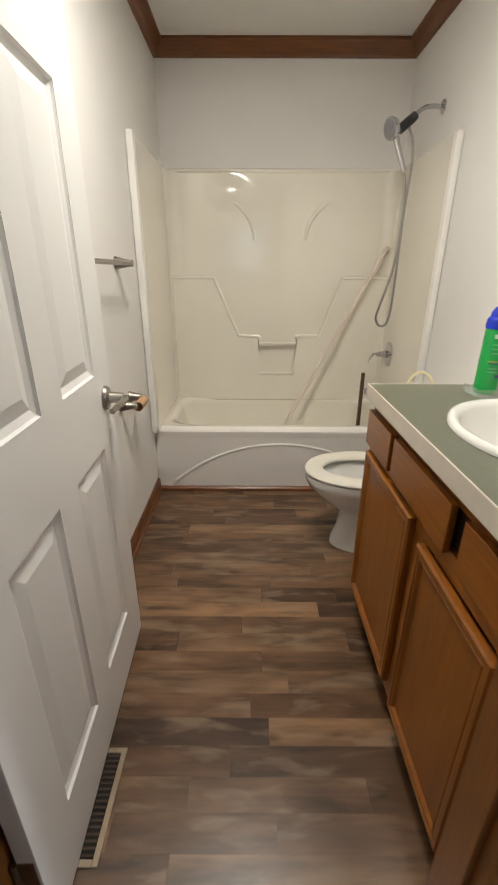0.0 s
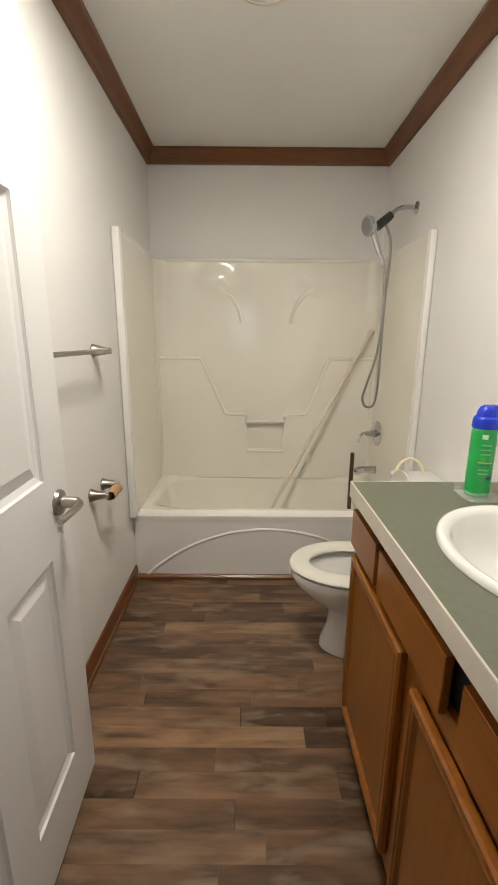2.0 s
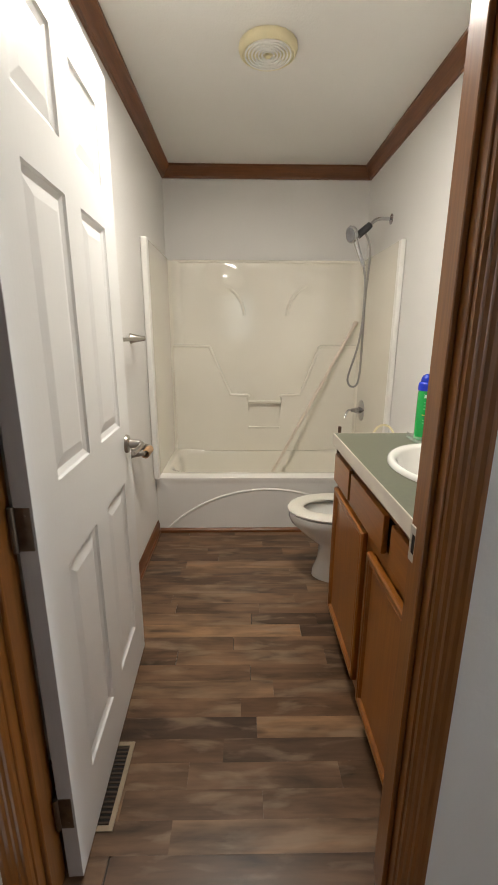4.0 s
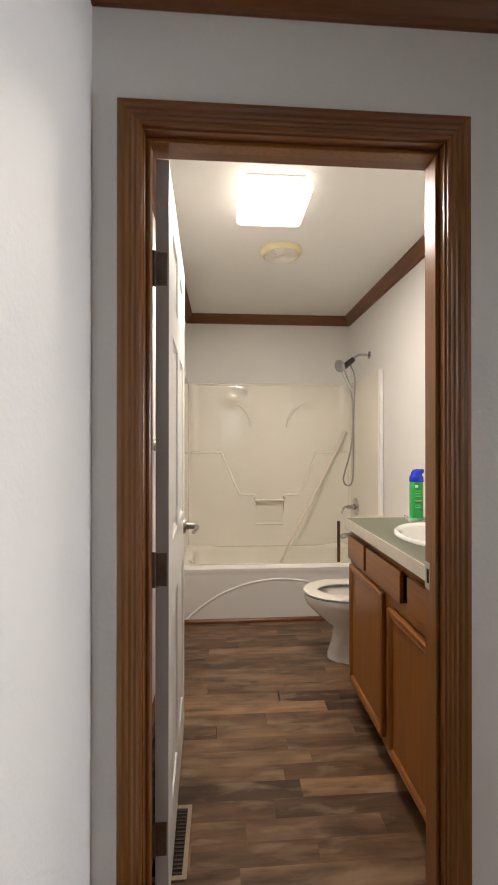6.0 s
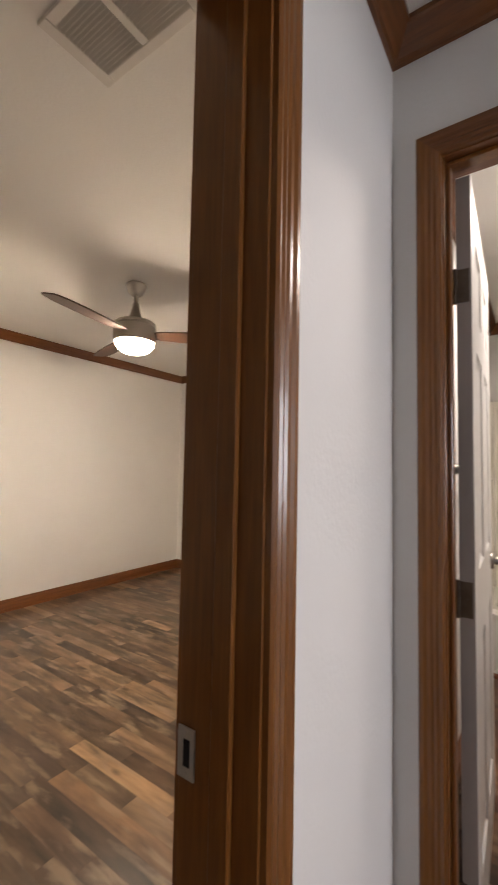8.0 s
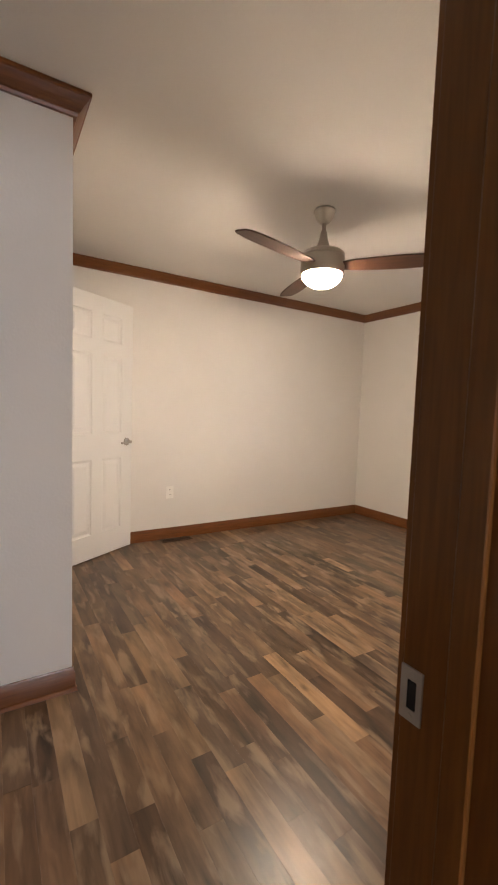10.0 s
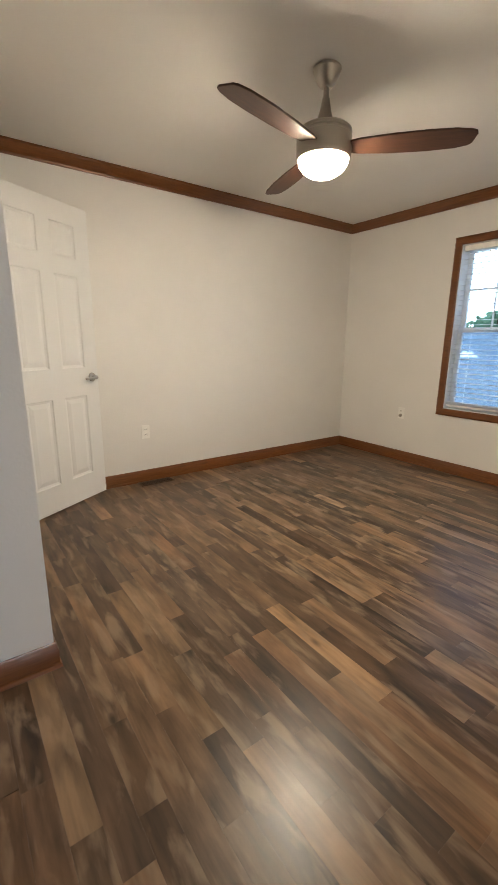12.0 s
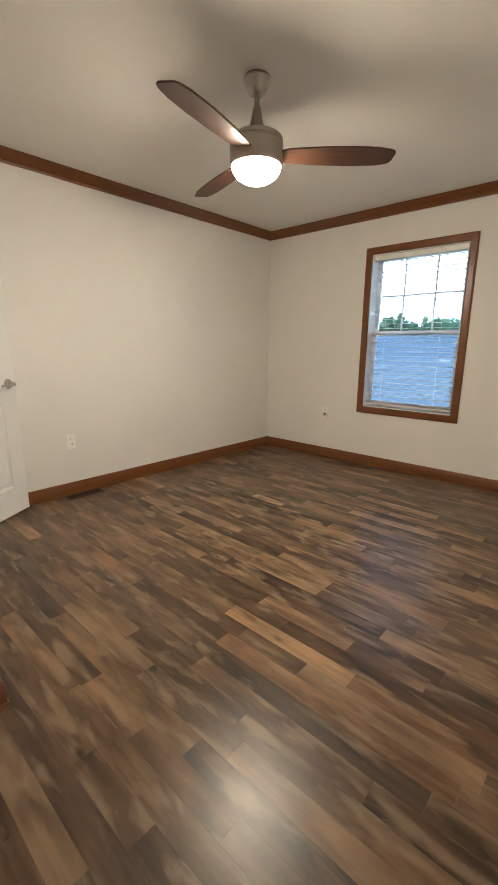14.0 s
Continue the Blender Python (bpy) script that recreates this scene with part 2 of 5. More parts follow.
SLAT = thin(mat("blind_slat", (0.80, 0.81, 0.82), 0.45, noise_scale=6, vary=0.03), (0.78, 0.80, 0.84))
GLASS = clear("window_glass", (1, 1, 1), 0.0)
CLEARP = mat("clear_plastic", (0.75, 0.86, 0.78), 0.15)
CLEARP.node_tree.nodes["Principled BSDF"].inputs["Alpha"].default_value = 0.22
SCREEN = screen_material()
BATHGLOW = glow("lit_diffuser", (1.0, 0.93, 0.82), 1.8)
FANGLOW = glow("lit_glass", (1.0, 0.865, 0.65), 262.0)
PLANK = plank_material()
SUBFLOOR = mat("subfloor", (0.05, 0.035, 0.025), 0.7, noise_scale=9, vary=0.2)
EXTWALL = mat("siding", (0.55, 0.56, 0.56), 0.6, noise_scale=3, vary=0.05)
GRASS = mat("lawn", (0.06, 0.085, 0.035), 0.9, noise_scale=2, vary=0.4, bump=0.5, bump_scale=20)
DECK = mat("deck_wood", (0.42, 0.40, 0.36), 0.7, noise_scale=7, vary=0.15)
# distance haze is mixed into the teal leaf colour
LEAF = thin(mat("hazy_foliage", (0.14, 0.30, 0.23), 0.9, noise_scale=1.5, vary=0.4), (0.16, 0.30, 0.20))
BARK = mat("bark", (0.10, 0.07, 0.05), 0.9, noise_scale=8, vary=0.3)


# ---- mesh helpers ----
def finish(name, bm, material, smooth=None):
    bmesh.ops.recalc_face_normals(bm, faces=bm.faces)
    me = bpy.data.meshes.new(name)
    bm.to_mesh(me)
    bm.free()
    me.materials.append(material)
    if smooth is not None:
        me.shade_smooth()
        me.set_sharp_from_angle(angle=radians(smooth))
    return me


def part(name, bm, material, parent, label="", smooth=35):
    ob = new(name, finish(name, bm, material, smooth))
    ob.parent = parent
    if smooth is not None:
        ob.modifiers.new("weighted_normal", "WEIGHTED_NORMAL").keep_sharp = True
    if label:
        ob["label"] = label
    return ob


def solo(name, bm, material, label, category, group="", kind="", smooth=35):
    return tagged(new(name, finish(name, bm, material, smooth)), label, category, group, kind)


def thing(name, place, label, category, group="", kind="", turn=0):
    ob = new(name)
    ob.matrix_world = pose(*place, 0, 0, turn)
    ob.empty_display_size = 0.05
    return tagged(ob, label, category, group, kind)


def box(bm, x0, y0, z0, x1, y1, z1, bevel=0.0, seg=1):
    vs = [bm.verts.new((x, y, z)) for x in (x0, x1) for y in (y0, y1) for z in (z0, z1)]
    fs = [bm.faces.new([vs[i] for i in q]) for q in ((0, 1, 3, 2), (4, 6, 7, 5), (0, 4, 5, 1), (2, 3, 7, 6), (0, 2, 6, 4), (1, 5, 7, 3))]
    if bevel:
        es = list({e for f in fs for e in f.edges})
        bmesh.ops.bevel(bm, geom=es, offset=bevel, segments=seg, affect="EDGES", profile=0.5)
    return bm


def boxes(rows, bevel=0.0, seg=1):
    bm = bmesh.new()
    for r in rows:
        box(bm, *r, bevel=bevel, seg=seg)
    return bm


def prism(bm, outline, axis, a, b, bevel=0.0, seg=2):
    """A 2D outline pushed along an axis: 'x' takes (y, z), 'y' takes (x, z), 'z' takes (x, y)."""
    put = {"x": lambda u, v, w: (w, u, v), "y": lambda u, v, w: (u, w, v), "z": lambda u, v, w: (u, v, w)}[axis]
    lo = [bm.verts.new(put(u, v, a)) for u, v in outline]
    hi = [bm.verts.new(put(u, v, b)) for u, v in outline]
    n = len(outline)
    fs = [bm.faces.new(lo), bm.faces.new(hi)]
    fs += [bm.faces.new((lo[i], lo[(i + 1) % n], hi[(i + 1) % n], hi[i])) for i in range(n)]
    if bevel:
        es = list({e for f in fs for e in f.edges})
        bmesh.ops.bevel(bm, geom=es, offset=bevel, segments=seg, affect="EDGES", profile=0.5)
    return bm


def lathe(bm, profile, m=None, seg=28, sx=1.0, sy=1.0):
    """Turns (radius, height) pairs about z, then places them by m."""
    m = m or Matrix()
    rings = []
    for r, z in profile:
        if r < 1e-5:
            rings.append([bm.verts.new(m @ Vector((0, 0, z)))])
        else:
            rings.append([bm.verts.new(m @ Vector((r * sx * math.cos(2 * math.pi * k / seg), r * sy * math.sin(2 * math.pi * k / seg), z))) for k in range(seg)])
    for a, b in zip(rings, rings[1:]):
        for k in range(seg):
            j = (k + 1) % seg
            if len(a) == 1 and len(b) == 1:
                continue
            if len(a) == 1:
                bm.faces.new((a[0], b[j], b[k]))
            elif len(b) == 1:
                bm.faces.new((a[k], a[j], b[0]))
            else:
                bm.faces.new((a[k], a[j], b[j], b[k]))
    return bm


def smooth_path(points, steps=8):
    ps = [Vector(p) for p in points]
    ps = [2 * ps[0] - ps[1], *ps, 2 * ps[-1] - ps[-2]]
    out = []
    for a, b, c, d in zip(ps, ps[1:], ps[2:], ps[3:]):
        for k in range(steps):
            t = k / steps
            out.append(0.5 * ((2 * b) + (c - a) * t + (2 * a - 5 * b + 4 * c - d) * t * t + (3 * b - a - 3 * c + d) * t ** 3))
    return out + [ps[-2]]


def tube(bm, points, radius, seg=10, taper=1.0):
    ps = [Vector(p) for p in points]
    rings, up = [], Vector((0.13, 0.31, 0.94))
    for i, p in enumerate(ps):
        d = (ps[min(i + 1, len(ps) - 1)] - ps[max(i - 1, 0)]).normalized()
        u = (up - d * up.dot(d))
        u = (u if u.length > 0.05 else Vector((1, 0, 0)).cross(d)).normalized()
        up = u
        v = d.cross(u)
        r = radius * (1 + (taper - 1) * i / max(1, len(ps) - 1))
        rings.append([bm.verts.new(p + r * (u * math.cos(2 * math.pi * k / seg) + v * math.sin(2 * math.pi * k / seg))) for k in range(seg)])
    for a, b in zip(rings, rings[1:]):
        for k in range(seg):
            bm.faces.new((a[k], a[(k + 1) % seg], b[(k + 1) % seg], b[k]))
    bm.faces.new(rings[0])
    bm.faces.new(rings[-1])
    return bm


def run(bm, profile, a, b, wall, out, ma, mb):
    """A moulding along 'x' or 'y' from a to b on a wall plane. profile: (offset from wall, height); out: side (+1, -1);
    ma, mb: mitre at the ends, +1 shortens with the offset (inner corner), -1 lengthens (outer corner), 0 square."""
    axis, plane = wall
    ends = []
    for end, s, mt in ((a, 1, ma), (b, -1, mb)):
        ring = []
        for o, z in profile:
            l, w = end + s * mt * o, plane + out * o
            ring.append(bm.verts.new((l, w, z) if axis == "x" else (w, l, z)))
        ends.append(ring)
    n = len(profile)
    bm.faces.new(ends[0])
    bm.faces.new(ends[1])
    for i in range(n):
        bm.faces.new((ends[0][i], ends[0][(i + 1) % n], ends[1][(i + 1) % n], ends[1][i]))
    return bm


def crown_profile(z):
    return [(0.0, z - 0.077), (0.012, z - 0.077), (0.016, z - 0.066), (0.024, z - 0.060), (0.034, z - 0.042), (0.048, z - 0.026), (0.052, z - 0.018), (0.058, z - 0.014), (0.058, z - 0.001), (0.0, z - 0.001)]


def base_profile(h):
    return [(0.0, 0.0), (0.020, 0.0), (0.018, 0.014), (0.012, 0.018), (0.012, h - 0.026), (0.009, h - 0.018), (0.008, h - 0.008), (0.004, h), (0.0, h)]


# ---- structure ----
T = 0.12
solo("wall_bath_east", boxes([(BX1, HY, 0, BX1 + T, BY1, TOPZ)]), WALL, "white painted bathroom wall behind the vanity", "wall", kind="structure")
solo("wall_bath_north", boxes([(WX0, BY1, 0, BX1 + T, BY1 + T + 0.03, TOPZ)]), WALL, "white painted wall above the bathtub", "wall", kind="structure")
# shared wall between bedroom and bathroom, with the bedroom doorway in its southern run
solo("wall_shared", boxes([(WX0, JY1 + 0.019, 0, BX0, BY1, TOPZ), (WX0, LY0, 0, BX0, JY0 - 0.019, TOPZ), (WX0, JY0 - 0.019, 2.059, BX0, JY1 + 0.019, TOPZ)]), WALL,
     "white textured wall between hall and bedroom", "wall", kind="structure")
DX0, DX1 = -0.430, 0.330
solo("wall_bath_south", boxes([(BX0, HY, 0, DX0 - 0.019, BY0, TOPZ), (DX1 + 0.019, HY, 0, BX1, BY0, TOPZ), (DX0 - 0.019, HY, 2.059, DX1 + 0.019, BY0, TOPZ)]), WALL,
     "white wall with the bathroom doorway", "wall", kind="structure")
solo("wall_hall_north", boxes([(BX1 + T, HY, 0, LX1, BY0, TOPZ)]), WALL, "white wall of the living area", "wall", kind="structure")
# made-up opening for the added fill lamp
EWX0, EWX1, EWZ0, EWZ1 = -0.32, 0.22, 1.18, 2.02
solo("wall_living_south", boxes([(WX0, LY0 - T, 0, EWX0, LY0, TOPZ), (EWX1, LY0 - T, 0, LX1 + T, LY0, TOPZ), (EWX0, LY0 - T, 0, EWX1, LY0, EWZ0), (EWX0, LY0 - T, EWZ1, EWX1, LY0, TOPZ)]), WALL, "white wall with a small opening added for a fill lamp", "wall", kind="structure")
LWY0, LWY1, LWZ0, LWZ1 = -0.40, 0.2, 0.80, 2.05
solo("wall_living_east", boxes([(LX1, LY0, 0, LX1 + T, LWY0, TOPZ), (LX1, LWY1, 0, LX1 + T, BY0, TOPZ), (LX1, LWY0, 0, LX1 + T, LWY1, LWZ0), (LX1, LWY0, LWZ1, LX1 + T, LWY1, TOPZ)]), WALL,
     "white wall with a daylit window opening", "wall", kind="structure")
# bedroom
solo("wall_bedroom_west", boxes([(RX0 - T, CY - T, 0, RX0, RY1 + 0.15, TOPZ)]), WALL, "white painted bedroom wall", "wall", kind="structure")
GX0, GX1, GZ0, GZ1 = -2.725, -1.885, 0.585, 1.995
solo("wall_bedroom_north", boxes([(RX0, RY1, 0, GX0, RY1 + 0.15, TOPZ), (GX1, RY1, 0, WX0, RY1 + 0.15, TOPZ), (GX0, RY1, 0, GX1, RY1 + 0.15, GZ0), (GX0, RY1, GZ1, GX1, RY1 + 0.15, TOPZ)]), WALL,
     "white painted bedroom wall with a window", "wall", kind="structure")
KX0, KX1 = -3.53, -2.75
solo("wall_closet_front", boxes([(RX0, CY - 0.1, 0, KX0 - 0.019, CY, TOPZ), (KX1 + 0.019, CY - 0.1, 0, CX, CY, TOPZ), (KX0 - 0.019, CY - 0.1, 2.059, KX1 + 0.019, CY, TOPZ)]), WALL,
     "white bedroom wall with a doorway", "wall", kind="structure")
solo("wall_closet_side", boxes([(CX - 0.1, LY0, 0, CX, CY - 0.1, TOPZ)]), WALL, "white wall ending in an outside corner", "wall", kind="structure")
solo("wall_closet_back", boxes([(RX0 - T, CY - 1.2, 0, CX - 0.1, CY - 1.1, TOPZ), (RX0 - T, CY - 1.1, 0, RX0, CY - T, TOPZ)]), WALL, "plain white closet wall", "wall", kind="structure")
solo("wall_bedroom_south", boxes([(CX, LY0 - T, 0, WX0, LY0, TOPZ)]), WALL, "white painted bedroom wall", "wall", kind="structure")

solo("ceiling_bath", boxes([(BX0, BY0, CEIL, BX1, BY1, TOPZ - 0.01)]), CEILING, "flat white bathroom ceiling", "ceiling", kind="structure")
solo("ceiling_living", boxes([(BX0, LY0, CEIL, LX1, HY, TOPZ - 0.01)]), CEILING, "flat white hall ceiling", "ceiling", kind="structure")
solo("ceiling_bedroom", boxes([(CX, LY0, CEILB, WX0, RY1, TOPZ - 0.01), (RX0, CY, CEILB, CX, RY1, TOPZ - 0.01), (RX0, CY - 1.1, CEILB, CX - 0.1, CY - 0.1, TOPZ - 0.01)]), CEILING, "flat off-white bedroom ceiling", "ceiling", kind="structure")
solo("roof_slab", boxes([(RX0 - 0.3, LY0 - 0.3, TOPZ, LX1 + 0.3, RY1 + 0.4, TOPZ + 0.15)]), EXTWALL, "plain flat roof slab", "roof", kind="structure")

# crown moulding, one run a wall
def crown(axis, plane, out, a, b, ma, mb, room):
    m = TRIM_X if axis == "x" else TRIM_Y
    solo("crown_trim", run(bmesh.new(), crown_profile(CEILB if room == "bedroom" else CEIL), a, b, (axis, plane), out, ma, mb), m, f"brown stained wooden crown moulding in the {room}", "crown moulding", kind="structure", smooth=25)


def baseboard(axis, plane, out, a, b, ma, mb, room, h=0.10):
    m = TRIM_X if axis == "x" else TRIM_Y
    solo("baseboard", run(bmesh.new(), base_profile(h), a, b, (axis, plane), out, ma, mb), m, f"brown stained wooden baseboard in the {room}", "baseboard", kind="structure", smooth=25)


crown("x", BY1, -1, BX0, BX1, 1, 1, "bathroom")
crown("y", BX0, 1, BY0, BY1, 1, 1, "bathroom")
crown("y", BX1, -1, BY0, BY1, 1, 1, "bathroom")
crown("x", BY0, 1, BX0, BX1, 1, 1, "bathroom")
crown("x", HY, -1, BX0, 0.92, 1, 0, "hall")
# unseen wall added to keep the window's light to a beam
solo("wall_hall_blocker", boxes([(0.92, 0.20, 0, 1.02, HY, CEIL), (0.92, LY0, 0, 1.02, -0.90, CEIL), (0.92, -0.90, 2.03, 1.02, 0.20, CEIL)]), WALL, "unseen white wall with an opening, added to narrow the daylight", "wall", kind="structure")
crown("y", BX0, 1, LY0, HY, 1, 1, "hall")
crown("x", RY1, -1, RX0, WX0, 1, 1, "bedroom")
crown("y", RX0, 1, CY, RY1, 1, 1, "bedroom")
crown("y", WX0, -1, LY0, RY1, 1, 1, "bedroom")
crown("x", CY, 1, RX0, CX, 1, -1, "bedroom")
crown("y", CX, 1, LY0, CY, 1, -1, "bedroom")
baseboard("y", BX0, 1, BY0, 2.225, 1, 0, "bathroom", 0.085)
baseboard("x", RY1, -1, RX0, WX0, 1, 1, "bedroom")
baseboard("y", RX0, 1, CY, RY1, 1, 1, "bedroom")
baseboard("y", WX0, -1, JY1 + 0.07, RY1, 0, 1, "bedroom")
baseboard("x", CY, 1, KX1 + 0.07, CX, 0, -1, "bedroom")
baseboard("x", CY, 1, RX0, KX0 - 0.07, 1, 0, "bedroom")
baseboard("y", CX, 1, LY0, CY, 1, -1, "bedroom")
baseboard("y", BX0, 1, JY1 + 0.07, HY, 0, 1, "hall")
baseboard("x", HY, -1, DX1 + 0.075, 0.92, 0, 1, "hall")
bm = bmesh.new()
prism(bm, [(2.212, 0.0), (2.234, 0.0), (2.234, 0.026), (2.226, 0.026), (2.214, 0.016)], "x", BX0 + 0.013, BX1 - 0.001)
solo("tub_trim", bm, TRIM_X, "reddish wooden quarter-round along the tub", "trim", kind="structure")


def casing_profile():
    return [(0.0, 0.0), (0.0, 0.010), (0.006, 0.014), (0.014, 0.012), (0.020, 0.015), (0.027, 0.013), (0.033, 0.016), (0.042, 0.016), (0.050, 0.019), (0.060, 0.019), (0.064, 0.012), (0.064, 0.0)]


def casing(along, plane, out, u0, u1, top, parent):
    """Mitred casing round a doorway. along: axis of the wall; u0, u1, top: the inner edges."""
    prof = [(o * 0.92, d) for o, d in casing_profile()]

    def at(u, z, d):
        w = plane + out * d
        return (u, w, z) if along == "x" else (w, u, z)

    for side, (name, m) in enumerate((("side_casing", TRIM_Z_LIT), ("side_casing", TRIM_Z_LIT), ("head_casing", TRIM_X if along == "x" else TRIM_Y))):
        b = bmesh.new()
        if side < 2:
            s, u = ((-1, u0), (1, u1))[side]
            lo = [b.verts.new(at(u + s * o, 0.0, d)) for o, d in prof]
            hi = [b.verts.new(at(u + s * o, top + o, d)) for o, d in prof]
        else:
            lo = [b.verts.new(at(u0 - o, top + o, d)) for o, d in prof]
            hi = [b.verts.new(at(u1 + o, top + o, d)) for o, d in prof]
        n = len(prof)
        b.faces.new(lo)
        b.faces.new(hi)
        for i in range(n):
            b.faces.new((lo[i], lo[(i + 1) % n], hi[(i + 1) % n], hi[i]))
        part(name, b, m, parent, smooth=20)


def jamb(along, p0, p1, u0, u1, top, stop, parent):
    """Jamb lining of a doorway through a wall from p0 to p1, with a door stop at stop = (from, to)."""
    def bx(ua, ub, za, zb, pa, pb):
        return (ua, pa, za, ub, pb, zb) if along == "x" else (pa, ua, za, pb, ub, zb)
    part("side_jamb", boxes([bx(u0 - 0.018, u0, 0, top + 0.018, p0, p1)], 0.0015), TRIM_Z_LIT, parent)
    part("side_jamb", boxes([bx(u1, u1 + 0.018, 0, top + 0.018, p0, p1)], 0.0015), TRIM_Z_LIT, parent)
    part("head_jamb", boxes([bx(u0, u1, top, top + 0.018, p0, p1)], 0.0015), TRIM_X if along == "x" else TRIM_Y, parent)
    part("door_stop", boxes([bx(u0 + 0.0005, u0 + 0.011, 0, top - 0.011, *stop), bx(u1 - 0.011, u1 - 0.0005, 0, top - 0.011, *stop), bx(u0 + 0.0005, u1 - 0.0005, top - 0.011, top - 0.0005, *stop)], 0.002), TRIM_Z_LIT, parent)


def door_frame(name, label, along, p0, p1, u0, u1, top, stop):
    f = tagged(new(name), label, "door frame", kind="structure")
    jamb(along, p0, p1, u0, u1, top, stop, f)
    casing(along, p0, -1, u0 - 0.004, u1 + 0.004, top + 0.004, f)
    casing(along, p1, 1, u0 - 0.004, u1 + 0.004, top + 0.004, f)
    return f


frame_bath = door_frame("door_frame_1", "brown stained wooden frame of the bathroom doorway", "x", HY, BY0, DX0, DX1, 2.04, (0.325, 0.360))
frame_bed = door_frame("door_frame_2", "brown stained wooden frame of the bedroom doorway", "y", WX0, BX0, JY0, JY1, 2.04, (-0.632, -0.597))
door_frame("door_frame_3", "brown stained wooden frame of the closet doorway", "x", CY - 0.1, CY, KX0, KX1, 2.04, (CY - 0.075, CY - 0.04))


def strike_plate(parent, m):
    b = boxes([(-0.016, -0.0015, -0.036, 0.016, 0.0015, -0.02), (-0.016, -0.0015, 0.02, 0.016, 0.0015, 0.036), (-0.016, -0.0015, -0.02, -0.006, 0.0015, 0.02), (0.008, -0.0015, -0.02, 0.016, 0.0015, 0.02)])
    lathe(b, [(0.0, 0.0005), (0.004, 0.0005), (0.004, 0.002), (0, 0.002)], pose(0, -0.0013, 0.028, 90), 10)
    lathe(b, [(0.0, 0.0005), (0.004, 0.0005), (0.004, 0.002), (0, 0.002)], pose(0, -0.0013, -0.028, 90), 10)
    bmesh.ops.transform(b, matrix=m, verts=b.verts)
    p = part("strike_plate", b, STRIKE, parent, "dull metal strike plate")
    # dark sheet painted as the shade of the latch cut-out
    h = boxes([(-0.006, -0.0006, -0.02, 0.008, 0.0006, 0.02)])
    bmesh.ops.transform(h, matrix=m, verts=h.verts)
    part("latch_shade", h, SHADE, p)


strike_plate(frame_bed, pose(-0.683, JY1 - 0.0018, 0.832))
strike_plate(frame_bath, pose(DX1 - 0.0018, 0.382, 0.905, 0, 0, 90))


# ---- six-panel doors ----
def lever(bm, side):
    """A rose and lever on the face at local y = 0, facing y * side."""
    lathe(bm, [(0, 0), (0.033, 0), (0.033, 0.004), (0.030, 0.010), (0.016, 0.014), (0.013, 0.05), (0.0, 0.05)], pose(0, 0, 0, -90 * side), 24)
    path = smooth_path([(0.0, side * 0.045, 0), (-0.012, side * 0.058, 0), (-0.05, side * 0.056, -0.002), (-0.105, side * 0.047, -0.006)], 5)
    tube(bm, path, 0.0105, 10, 0.75)
    return bm


